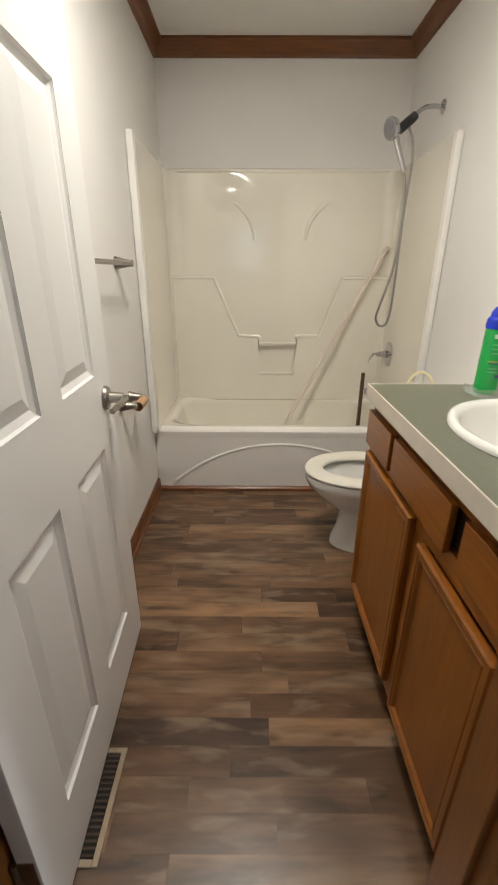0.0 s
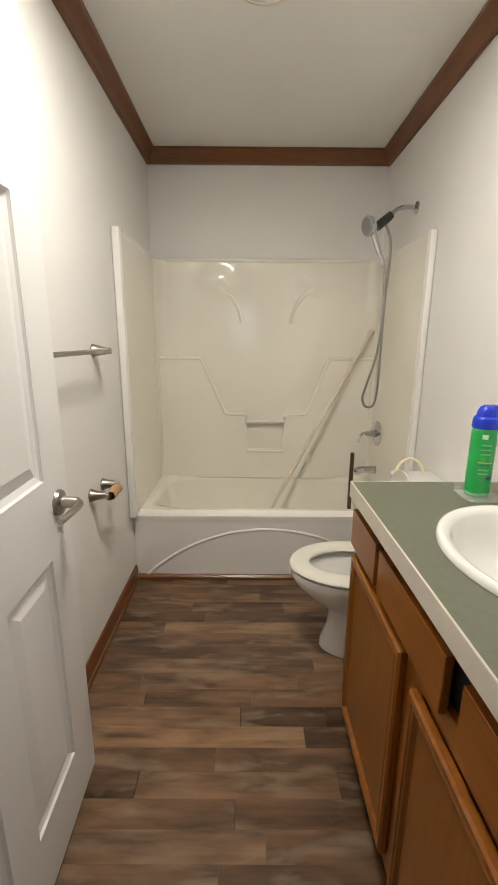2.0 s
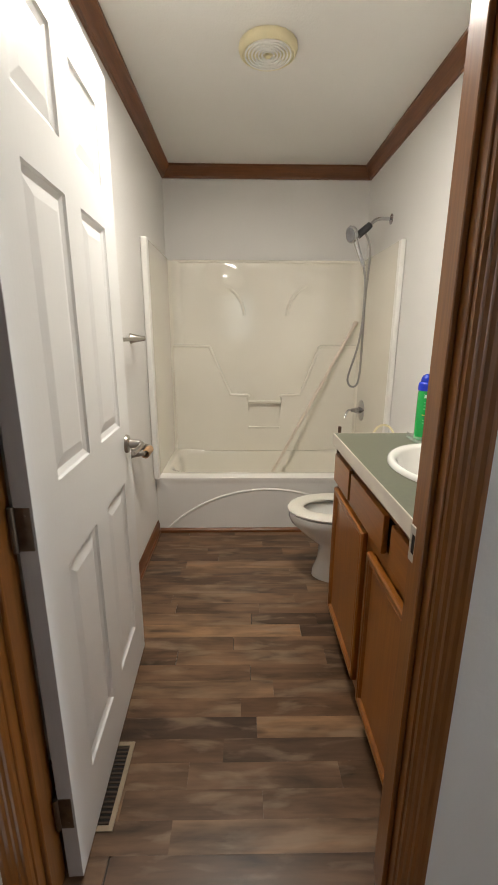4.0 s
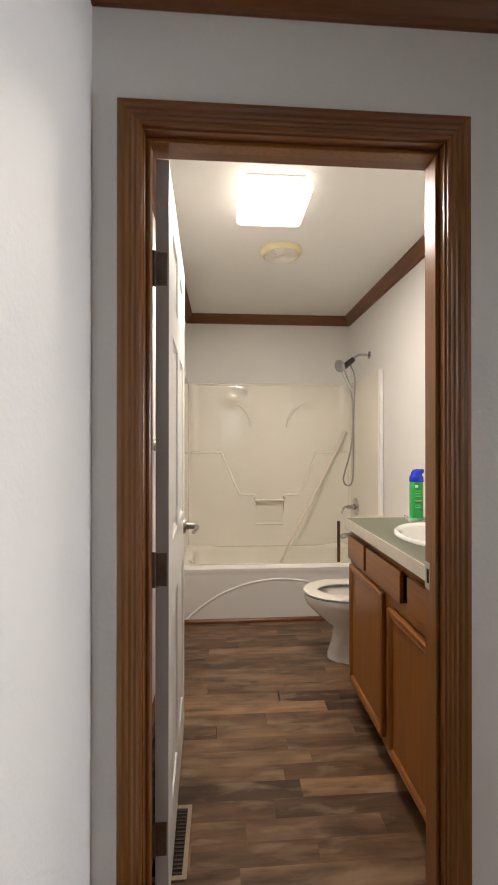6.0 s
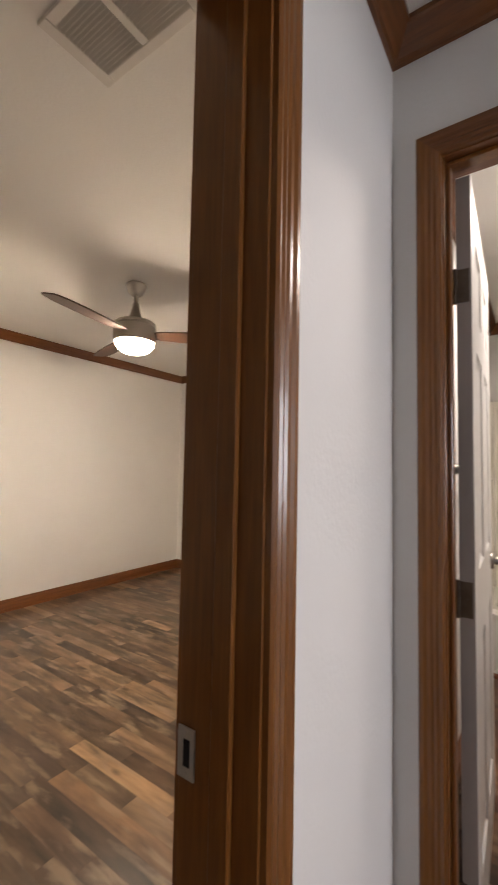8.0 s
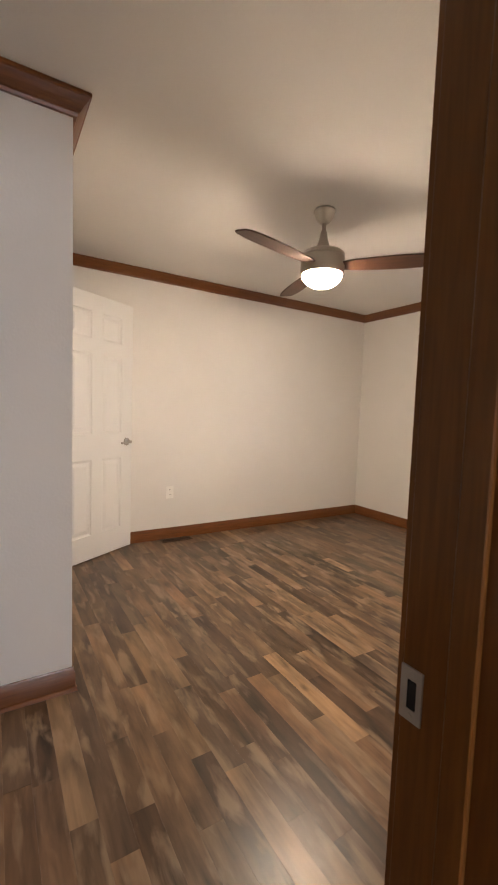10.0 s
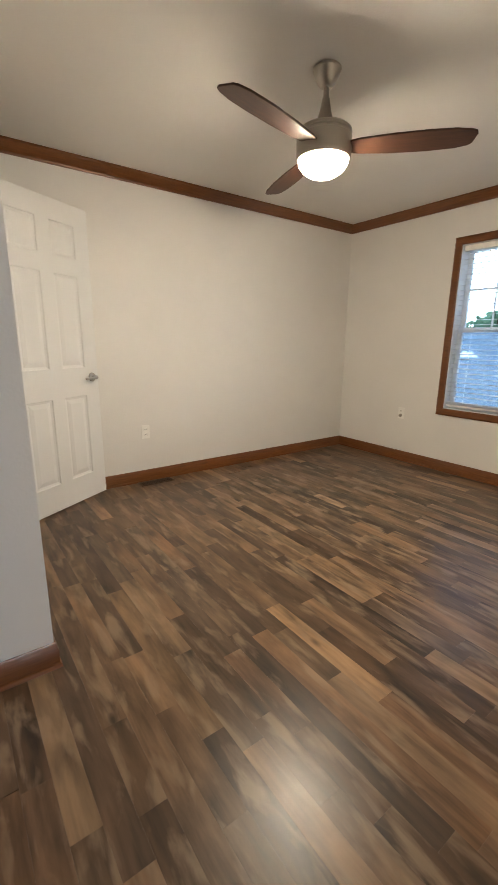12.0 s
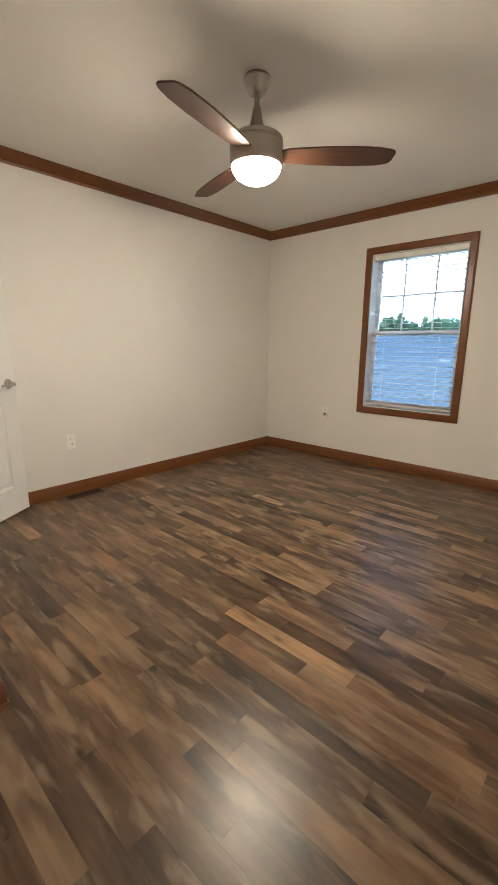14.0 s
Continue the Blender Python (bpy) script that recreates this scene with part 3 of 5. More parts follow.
def six_panel_door(name, w, label):
    """Leaf from the hinge at x = 0 to x = w; its y runs from -0.035 to 0."""
    d = thing(name, (0, 0, 0), label, "door")
    z0, z1 = 0.012, 2.03
    c = [0.125, w / 2 - 0.052, w / 2 + 0.052, w - 0.125]
    r = [0.20, 0.785, 0.985, 1.59, 1.70, 1.905]
    b = bmesh.new()
    for xa, xb in ((0, c[0]), (c[3], w)):
        box(b, xa, -0.035, z0, xb, 0, z1)
    for za, zb in ((z0, r[0]), (r[1], r[2]), (r[3], r[4]), (r[5], z1)):
        box(b, c[0], -0.035, za, c[3], 0, zb)
    for za, zb in ((r[0], r[1]), (r[2], r[3]), (r[4], r[5])):
        box(b, c[1], -0.035, za, c[2], 0, zb)
    bmesh.ops.remove_doubles(b, verts=b.verts, dist=1e-5)
    part("leaf", b, DOORWHITE, d, smooth=None)
    part("hinge_edge", boxes([(-0.0008, -0.0345, z0 + 0.001, 0.0, -0.0005, z1 - 0.001)]), EDGEWOOD, d, "bare grey-brown hinge edge", smooth=None)
    for xa, xb in ((c[0], c[1]), (c[2], c[3])):
        for za, zb in ((r[0], r[1]), (r[2], r[3]), (r[4], r[5])):
            p = bmesh.new()
            for s in (0, 1):
                rings = []
                for inset, depth in ((0.0, 0.001), (0.004, 0.006), (0.012, 0.0085), (0.018, 0.0105), (0.048, 0.003)):
                    y = -depth if s == 0 else -0.035 + depth
                    rings.append([p.verts.new(v) for v in ((xa + inset, y, za + inset), (xb - inset, y, za + inset), (xb - inset, y, zb - inset), (xa + inset, y, zb - inset))])
                for q1, q2 in zip(rings, rings[1:]):
                    for i in range(4):
                        p.faces.new((q1[i], q1[(i + 1) % 4], q2[(i + 1) % 4], q2[i]))
                p.faces.new(rings[-1])
            part("panel", p, DOORWHITE, d, smooth=None)
    for s, y in ((1, 0.0), (-1, -0.035)):
        hb = lever(bmesh.new(), s)
        bmesh.ops.transform(hb, matrix=Matrix.Translation((w - 0.062, y, 0.91)), verts=hb.verts)
        part("lever_handle", hb, NICKEL, d, "brushed nickel lever handle")
    part("latch_plate", boxes([(w - 0.0005, -0.029, 0.88, w + 0.001, -0.006, 0.94)]), NICKEL, d)
    for z in (0.22, 0.935, 1.736):
        hb = boxes([(-0.0026, -0.030, z - 0.044, -0.0008, 0.0105, z + 0.044)])
        lathe(hb, [(0, -0.046), (0.006, -0.046), (0.006, 0.046), (0, 0.046)], Matrix.Translation((-0.003, 0.004, z)), 10)
        for k in (-0.028, 0.0, 0.028):
            lathe(hb, [(0, 0), (0.003, 0), (0.003, 0.001), (0, 0.001)], pose(-0.0026, -0.018, z + k, 0, -90), 8)
        part("hinge", hb, BRONZE, d, "dark metal butt hinge")
    return d


bath_door = six_panel_door("door_1", 0.775, "white six-panel door standing open into the bathroom")
bath_door.matrix_world = pose(-0.4165, 0.391, 0, 0, 0, 92.0)
closet_door = six_panel_door("door_2", 0.76, "white six-panel door standing ajar against the bedroom wall")
closet_door.matrix_world = pose(-3.525, -0.44, 0, 0, 0, 121.5)


# ---- bathroom: tub and surround ----
tub = thing("bathtub", (0, 0, 0), "white glossy alcove bathtub with an arched apron", "bathtub")
TX0, TX1, TY0, TY1, RIM = BX0 + 0.002, BX1 - 0.002, 2.235, BY1 - 0.002, 0.392
b = bmesh.new()
prism(b, [(TY0, 0.001), (TY0 - 0.003, 0.33), (TY0 - 0.012, 0.355), (TY0 - 0.012, RIM - 0.012), (TY0 + 0.004, RIM), (TY0 + 0.06, RIM), (TY0 + 0.07, RIM - 0.03), (TY0 + 0.05, 0.001)], "x", TX0, TX1)
apron = part("apron", b, APRON, tub, smooth=50)
AR = 0.93
arc = [(0.175 + AR * math.sin(a), TY0 + 0.0045, 0.298 - AR + AR * math.cos(a)) for a in [0.80 * (k / 24 - 1) for k in range(49)]]
arc = [p for p in arc if p[2] > 0.012]
part("apron_arch", tube(bmesh.new(), arc, 0.0115, 12), APRON, apron)
b = bmesh.new()
# basin: rings from the rim down to the floor of the tub
def basin_ring(inset_x, inset_y, z, e=0.38, n=64):
    cx, cy = (TX0 + TX1) / 2, (TY0 + TY1) / 2 + 0.012
    ax, ay = (TX1 - TX0) / 2 - inset_x, (TY1 - TY0) / 2 - inset_y
    out = []
    for k in range(n):
        a = 2 * math.pi * k / n
        c, s_ = math.cos(a), math.sin(a)
        out.append(b.verts.new((cx + ax * math.copysign(abs(c) ** e, c), cy + ay * math.copysign(abs(s_) ** e, s_), z)))
    return out


rings = [basin_ring(0.0, 0.012, RIM - 0.001, 0.05), basin_ring(0.05, 0.055, RIM + 0.001, 0.25), basin_ring(0.07, 0.07, RIM - 0.008), basin_ring(0.085, 0.078, RIM - 0.04), basin_ring(0.12, 0.10, 0.16), basin_ring(0.16, 0.13, 0.09), basin_ring(0.26, 0.2, 0.07)]
for q1, q2 in zip(rings, rings[1:]):
    for k in range(len(q1)):
        b.faces.new((q1[k], q1[(k + 1) % len(q1)], q2[(k + 1) % len(q2)], q2[k]))
b.faces.new(rings[-1])
part("basin", b, FIBRE, tub, "cream glossy basin", smooth=60)

sur = thing("tub_surround", (0, 0, 0), "cream glossy moulded fibreglass tub surround", "shower surround")
SY = 2.935
b = boxes([(TX0 + 0.03, SY, RIM + 0.002, TX1 - 0.03, TY1, 1.80)], 0.010, 3)
part("back_panel", b, FIBRE, sur, smooth=40)
for xa, xb, out in ((TX0, TX0 + 0.030, 1), (TX1 - 0.022, TX1, -1)):
    b = boxes([(xa, 2.20, RIM + 0.002, xb, TY1, 1.80)], 0.006, 2)
    part("side_panel", b, FIBRE, sur, smooth=40)
    b = boxes([(xa, 2.158, RIM + 0.001, xb + 0.006, 2.205, 1.80)] if out > 0 else [(xa - 0.008, 2.158, RIM + 0.001, xb, 2.205, 1.80)], 0.009, 4)
    part("front_flange", b, APRON, sur, smooth=60)
    # rounded inner corner
    cxx, r = (xb - 0.001 if out > 0 else xa + 0.001), 0.095
    pts = [(cxx + out * (r - r * math.sin(t)), SY + 0.001 - (r - r * math.cos(t))) for t in [math.pi / 2 * k / 8 for k in range(9)]]
    pts = [(cxx, SY + 0.001)] + pts[::-1]
    part("corner_cove", prism(bmesh.new(), pts, "z", RIM + 0.002, 1.79), FIBRE, sur, smooth=50)
out_line = [(TX0 + 0.03, RIM - 0.02), (TX1 - 0.03, RIM - 0.02), (TX1 - 0.03, 1.195), (0.615, 1.195), (0.585, 1.17), (0.470, 0.865), (0.435, 0.832), (0.318, 0.826), (0.308, 0.812), (0.300, 0.575),
            (0.060, 0.575), (0.052, 0.812), (0.042, 0.826), (-0.070, 0.832), (-0.100, 0.865), (-0.232, 1.165), (-0.262, 1.195), (TX0 + 0.03, 1.195)]
b = bmesh.new()
prism(b, out_line, "y", SY - 0.045, SY + 0.01, bevel=0.0105, seg=4)
ledge = part("lower_ledge", b, FIBRE, sur, smooth=50)
# rolled bead along the ledge, the top edge and the corners
for pts in (out_line[2:9], out_line[11:]):
    bead = smooth_path([(x, SY - 0.038, z - 0.004) for x, z in pts], 5)
    part("ledge_bead", tube(bmesh.new(), bead, 0.0125, 12), FIBRE, ledge, smooth=80)
part("top_roll", tube(bmesh.new(), [(TX0 + 0.06, SY + 0.006, 1.792), (TX1 - 0.06, SY + 0.006, 1.792)], 0.0125, 14), FIBRE, sur, smooth=80)
b = boxes([(0.056, SY - 0.052, 0.560, 0.304, SY - 0.02, 0.578)], 0.006, 2)
part("soap_shelf", b, FIBRE, sur, smooth=50)
part("soap_bar", tube(bmesh.new(), [(0.052, SY - 0.040, 0.775), (0.308, SY - 0.040, 0.775)], 0.011, 12), FIBRE, sur)
for sgn, cx_ in ((1, -0.20), (-1, 0.56)):
    pts = [(cx_ + sgn * 0.22 * math.sin(a), SY + 0.001, 1.44 + 0.21 * math.cos(a) - 0.02 * a) for a in [0.1 + 0.09 * k for k in range(17)]]
    part("relief_arc", tube(bmesh.new(), pts, 0.0145, 12, 0.8), FIBRE, sur)

# shallow swells added so the flat back panel catches a highlight
for cx_ in (-0.14, 0.515):
    b = lathe(bmesh.new(), [(k / 14, (1 - (k / 14) ** 2) ** 2) for k in range(15)], None, 36)
    bmesh.ops.transform(b, matrix=Matrix.Translation((cx_, SY - 0.0002, 1.672)) @ Matrix.Diagonal((0.17, 0.017, 0.115, 1)) @ pose(0, 0, 0, 90), verts=b.verts)
    part("highlight_swell", b, FIBRE, sur, smooth=80)

# shower fittings on the east wall
WXR = BX1
shower = thing("hand_shower", (WXR, 2.453, 1.964), "chrome hand shower on a wall arm with a metal hose", "shower head")
def world_part(name, b, material, parent, label="", smooth=35):
    """Adds a part whose mesh is given in world places."""
    bmesh.ops.transform(b, matrix=parent.matrix_world.inverted(), verts=b.verts)
    return part(name, b, material, parent, label, smooth)


world_part("wall_flange", lathe(bmesh.new(), [(0, 0), (0.031, 0), (0.030, 0.004), (0.018, 0.010), (0.011, 0.013), (0, 0.013)], pose(WXR - 0.001, 2.453, 1.964, 0, -90)), CHROME, shower)
world_part("shower_arm", tube(bmesh.new(), smooth_path([(WXR - 0.005, 2.453, 1.964), (WXR - 0.06, 2.453, 1.966), (WXR - 0.10, 2.453, 1.955), (WXR - 0.135, 2.453, 1.925)]), 0.0105, 12), CHROME, shower)
world_part("holder", tube(bmesh.new(), [(WXR - 0.128, 2.453, 1.932), (WXR - 0.140, 2.453, 1.920), (WXR - 0.150, 2.453, 1.912), (WXR - 0.200, 2.453, 1.872)], 0.020, 14, 1.15), BLACKP, shower, "black plastic holder")
hm = look((WXR - 0.245, 2.44, 1.873), (WXR - 0.245 - 0.10, 2.40, 1.845)) 
head_b = lathe(bmesh.new(), [(0, 0.035), (0.022, 0.033), (0.045, 0.018), (0.050, 0.0), (0.047, -0.006), (0.0, -0.006)], hm, 28)
hd = world_part("shower_head", head_b, CHROME, shower)
face = lathe(bmesh.new(), [(0, -0.009), (0.038, -0.009), (0.040, -0.0062), (0, -0.0062)], hm, 24)
for k in range(9):
    lathe(face, [(0, -0.012), (0.004, -0.012), (0.005, -0.009), (0, -0.009)], hm @ Matrix.Translation((0.027 * math.cos(k * 0.698), 0.027 * math.sin(k * 0.698), 0)), 8)
world_part("spray_face", face, mat("spray_face_grey", (0.26, 0.26, 0.27), 0.35, noise_scale=30, vary=0.15), shower)
world_part("handle", tube(bmesh.new(), smooth_path([(WXR - 0.222, 2.445, 1.858), (WXR - 0.200, 2.44, 1.80), (WXR - 0.178, 2.43, 1.74), (WXR - 0.158, 2.425, 1.69)]), 0.016, 12, 0.75), CHROME, shower)
hose = smooth_path([(WXR - 0.158, 2.425, 1.69), (WXR - 0.145, 2.42, 1.60), (WXR - 0.142, 2.42, 1.40), (WXR - 0.158, 2.43, 1.22), (WXR - 0.195, 2.45, 1.06), (WXR - 0.203, 2.47, 0.99), (WXR - 0.178, 2.48, 0.945), (WXR - 0.138, 2.48, 0.955),
                    (WXR - 0.125, 2.47, 1.04), (WXR - 0.125, 2.46, 1.25), (WXR - 0.128, 2.45, 1.50), (WXR - 0.118, 2.45, 1.72), (WXR - 0.125, 2.45, 1.82), (WXR - 0.158, 2.453, 1.893)], 10)
world_part("hose", tube(bmesh.new(), hose, 0.0068, 10), mat("hose_metal", (0.33, 0.32, 0.30), 0.3, 0.9, noise_scale=1, vary=0.05, bump=0.6, bump_scale=260), shower, "flexible metal hose")

SXR = TX1 - 0.0225
valve = thing("shower_valve", (SXR, 2.714, 0.737), "chrome round mixer valve with a lever", "faucet")
part("escutcheon", lathe(bmesh.new(), [(0, 0), (0.078, 0), (0.077, 0.004), (0.06, 0.010), (0.03, 0.014), (0, 0.014)], pose(0, 0, 0, 0, -90), 32), CHROME, valve)
part("stem", lathe(bmesh.new(), [(0, 0.01), (0.024, 0.01), (0.024, 0.03), (0.020, 0.032), (0.020, 0.05), (0.015, 0.053), (0.015, 0.075), (0, 0.078)], pose(0, 0, 0, 0, -90), 20), CHROME, valve)
part("lever", tube(bmesh.new(), smooth_path([(-0.068, 0, 0), (-0.095, -0.008, 0.002), (-0.115, -0.02, -0.015), (-0.128, -0.035, -0.05)], 5), 0.0085, 10, 0.8), CHROME, valve)
spout = thing("tub_spout", (SXR, 2.70, 0.500), "chrome bathtub spout below the valve", "faucet")
part("spout_body", tube(bmesh.new(), [(0.0, 0, 0), (-0.02, 0, 0), (-0.10, 0, -0.002), (-0.125, 0, -0.010), (-0.135, 0, -0.016)], 0.027, 16, 0.72), CHROME, spout)
rod = solo("curtain_rod", tube(bmesh.new(), [(0.845, 2.88, 1.355), (0.155, 2.686, 0.105)], 0.0125, 14), ROD, "beige plastic rod leaning in the bathtub", "curtain rod")
lathe_m = look((0.845, 2.88, 1.355), (0.155, 2.686, 0.105))
b = lathe(bmesh.new(), [(0, -0.004), (0.019, -0.004), (0.017, 0.022), (0, 0.024)], lathe_m, 16)
part("end_cap", b, ROD, rod)
solo("wooden_stick", boxes([(0.700, 2.588, 0.075, 0.722, 2.610, 0.640)], 0.003), STICK, "dark brown wooden stick standing in the bathtub", "stick")

# towel bar and paper holder on the west wall
def wall_post(b, x, y, z, length):
    lathe(b, [(0, 0), (0.027, 0), (0.027, 0.004), (0.024, 0.008), (0.019, 0.026), (0.0135, length - 0.012), (0.0125, length - 0.008), (0.0125, length + 0.006), (0, length + 0.008)], pose(x, y, z, 0, 90), 20)
    return b


towel = thing("towel_bar", (BX0, 1.83, 1.262), "brushed nickel towel bar on the wall", "towel bar")
for y in (0.0, -0.61):
    part("post", wall_post(bmesh.new(), 0.001, y, 0, 0.066), NICKEL, towel)
part("bar", tube(bmesh.new(), [(0.066, 0.012, 0), (0.066, -0.622, 0)], 0.0085, 12), NICKEL, towel)
tp = thing("toilet_paper_holder", (BX0, 1.75, 0.705), "brushed nickel paper holder with an empty cardboard core", "paper holder")
for y in (-0.068, 0.068):
    part("post", wall_post(bmesh.new(), 0.001, y, 0, 0.066), NICKEL, tp)
part("roller", tube(bmesh.new(), [(0.066, -0.066, 0), (0.066, 0.066, 0)], 0.008, 12), NICKEL, tp)
b = bmesh.new()
for r0, s_ in ((0.021, 1), (0.0195, -1)):
    rg = [[b.verts.new((0.070 + r0 * math.cos(a), y, -0.010 + r0 * math.sin(a))) for a in [2 * math.pi * k / 20 for k in range(20)]] for y in (-0.05, 0.05)]
    for k in range(20):
        b.faces.new((rg[0][k], rg[0][(k + 1) % 20], rg[1][(k + 1) % 20], rg[1][k]))
    if s_ == 1:
        keep = rg
for e in (0, 1):
    for k in range(20):
        b.faces.new((keep[e][k], keep[e][(k + 1) % 20], rg[e][(k + 1) % 20], rg[e][k]))
part("cardboard_core", b, CARDB, tp, "empty brown cardboard core")

# ---- toilet, facing west ----
toilet = thing("toilet", (0.915, 1.712, 0), "white porcelain toilet with the lid up, beside the vanity", "toilet")
def oval(b, cx, ax0, ax1, ay, z, n=36):
    """A ring, blunt at the back (+x), long at the front (-x)."""
    out = []
    for k in range(n):
        a = 2 * math.pi * k / n
        c = math.cos(a)
        out.append(b.verts.new((cx + (ax1 if c > 0 else ax0) * c, ay * math.sin(a), z)))
    return out


def loft(b, rings, close=(True, True)):
    for q1, q2 in zip(rings, rings[1:]):
        n = len(q1)
        for k in range(n):
            b.faces.new((q1[k], q1[(k + 1) % n], q2[(k + 1) % n], q2[k]))
    if close[0]:
        b.faces.new(rings[0])
    if close[1]:
        b.faces.new(rings[-1])
    return b


C = -0.405
b = bmesh.new()
loft(b, [oval(b, C + 0.10, 0.222, 0.17, 0.112, 0.001), oval(b, C + 0.10, 0.220, 0.17, 0.112, 0.03), oval(b, C + 0.10, 0.195, 0.17, 0.104, 0.10), oval(b, C + 0.09, 0.178, 0.18, 0.104, 0.19), oval(b, C + 0.05, 0.225, 0.22, 0.145, 0.255),
         oval(b, C, 0.245, 0.25, 0.172, 0.325), oval(b, C, 0.258, 0.25, 0.182, 0.355), oval(b, C, 0.258, 0.25, 0.182, 0.382), oval(b, C, 0.225, 0.22, 0.150, 0.386), oval(b, C, 0.19, 0.18, 0.120, 0.36), oval(b, C + 0.02, 0.13, 0.13, 0.09, 0.26), oval(b, C + 0.04, 0.06, 0.06, 0.05, 0.20)])
part("bowl", b, PORCELAIN, toilet, smooth=60)
b = bmesh.new()
loft(b, [oval(b, C, 0.258, 0.215, 0.180, 0.388), oval(b, C, 0.264, 0.22, 0.186, 0.396), oval(b, C, 0.258, 0.215, 0.181, 0.407), oval(b, C, 0.225, 0.18, 0.150, 0.411), oval(b, C, 0.185, 0.14, 0.113, 0.407), oval(b, C, 0.178, 0.135, 0.107, 0.396), oval(b, C, 0.182, 0.14, 0.112, 0.388)], (False, False))
part("seat", b, SEATP, toilet, "off-white plastic seat", smooth=60)
b = bmesh.new()
loft(b, [oval(b, 0, 0.20, 0.22, 0.182, 0.0), oval(b, 0, 0.205, 0.225, 0.187, 0.006), oval(b, 0, 0.20, 0.22, 0.182, 0.014)])
bmesh.ops.transform(b, matrix=pose(-0.205, 0, 0.60, 0, 82, 0), verts=b.verts)
part("lid", b, SEATP, toilet, smooth=60)
part("tank", boxes([(-0.185, -0.225, 0.36, -0.012, 0.225, 0.70)], 0.025, 4), PORCELAIN, toilet, smooth=60)
part("tank_lid", boxes([(-0.198, -0.238, 0.701, -0.006, 0.238, 0.735)], 0.012, 3), PORCELAIN, toilet, smooth=60)
hb = lathe(bmesh.new(), [(0, 0), (0.014, 0), (0.014, 0.012), (0, 0.014)], pose(-0.186, -0.16, 0.645, 0, -90), 14)
tube(hb, [(-0.2, -0.16, 0.645), (-0.205, -0.12, 0.638), (-0.205, -0.085, 0.632)], 0.006, 8)
part("flush_lever", hb, CHROME, toilet)
solo("coiled_cord", tube(bmesh.new(), smooth_path([(0.712, 1.86, 0.7425), (0.722, 1.872, 0.765), (0.745, 1.885, 0.793), (0.780, 1.89, 0.806), (0.812, 1.887, 0.795), (0.832, 1.88, 0.768), (0.838, 1.872, 0.7425)], 8), 0.0062, 10), CREAMP, "cream plastic tube bent over the toilet tank", "hose")

# ---- vanity ----
VX, VY0, VY1, CT = 0.400, 0.405, 1.290, 0.900
van = thing("vanity_cabinet", (0, 0, 0), "honey-brown wooden vanity cabinet with two doors", "cabinet")
b = boxes([(VX + 0.019, VY0, 0.10, BX1 - 0.002, VY1, 0.70), (VX + 0.06, VY0, 0.001, BX1 - 0.002, VY1, 0.10), (VX + 0.019, VY1 - 0.016, 0.70, BX1 - 0.002, VY1, 0.858)])
part("body", b, CAB_Z, van, smooth=None)
for z0, z1 in ((0.085, 0.135), (0.66, 0.715), (0.815, 0.858)):
    part("face_rail", boxes([(VX, VY0, z0, VX + 0.019, VY1, z1)]), CAB_Y, van, smooth=None)
for y0, y1, z0, z1 in ((VY1 - 0.04, VY1, 0.135, 0.66), (0.78, 0.865, 0.135, 0.66), (VY0, 0.50, 0.135, 0.66), (VY1 - 0.03, VY1, 0.715, 0.815), (VY0, VY0 + 0.03, 0.715, 0.815)):
    part("face_stile", boxes([(VX, y0, z0, VX + 0.019, y1, z1)]), CAB_Z, van, smooth=None)
# black sheet gives the open slots between drawer fronts their shade
part("drawer_shade", boxes([(VX + 0.012, VY0 + 0.031, 0.716, VX + 0.018, VY1 - 0.031, 0.814)]), SHADE, van, "dark sheet painted as the shade between the drawer fronts", smooth=None)


def vanity_door(y0, y1, z0, z1, label):
    w, x0, x1 = 0.037, VX - 0.020, VX - 0.001
    b = bmesh.new()
    # moulded frame: a stepped ring round the panel
    prof = [(0.0, x1), (0.0, x0 + 0.005), (0.005, x0), (0.016, x0), (0.019, x0 + 0.003), (w - 0.013, x0 + 0.004), (w - 0.010, x0 + 0.002), (w - 0.004, x0 + 0.010), (w, x0 + 0.011)]
    rings = [[b.verts.new((x, y, z)) for y, z in ((y0 + i, z0 + i), (y1 - i, z0 + i), (y1 - i, z1 - i), (y0 + i, z1 - i))] for i, x in prof]
    for q1, q2 in zip(rings, rings[1:]):
        for k in range(4):
            b.faces.new((q1[k], q1[(k + 1) % 4], q2[(k + 1) % 4], q2[k]))
    b.faces.new(rings[0])
    d = part("cabinet_door", b, CAB_Z, van, label, smooth=None)
    part("door_panel", boxes([(x0 + 0.0105, y0 + w - 0.003, z0 + w - 0.003, x1 - 0.002, y1 - w + 0.003, z1 - w + 0.003)]), CAB_Z, d, smooth=None)


vanity_door(0.858, 1.268, 0.125, 0.685, "honey-brown framed cabinet door")
# this door's height is placed to fit the camera's view
vanity_door(0.470, 0.800, 0.110, 0.655, "honey-brown cabinet door set slightly low to fit the camera's view")
for y0, y1 in ((1.062, 1.288), (0.690, 1.036), (0.412, 0.636)):
    part("drawer_front", boxes([(VX - 0.018, y0, 0.708, VX - 0.001, y1, 0.822)], 0.004, 2), CAB_Y, van, smooth=40)

ct = thing("countertop", (0, 0, 0), "green laminate countertop with a cream edge", "countertop")
SX, SYC, SA, SB = 0.661, 0.850, 0.208, 0.247
b = bmesh.new()
n = 48
y_lo, y_hi, x_lo, x_hi = VY0 - 0.003, 1.306, 0.378, BX1 - 0.003
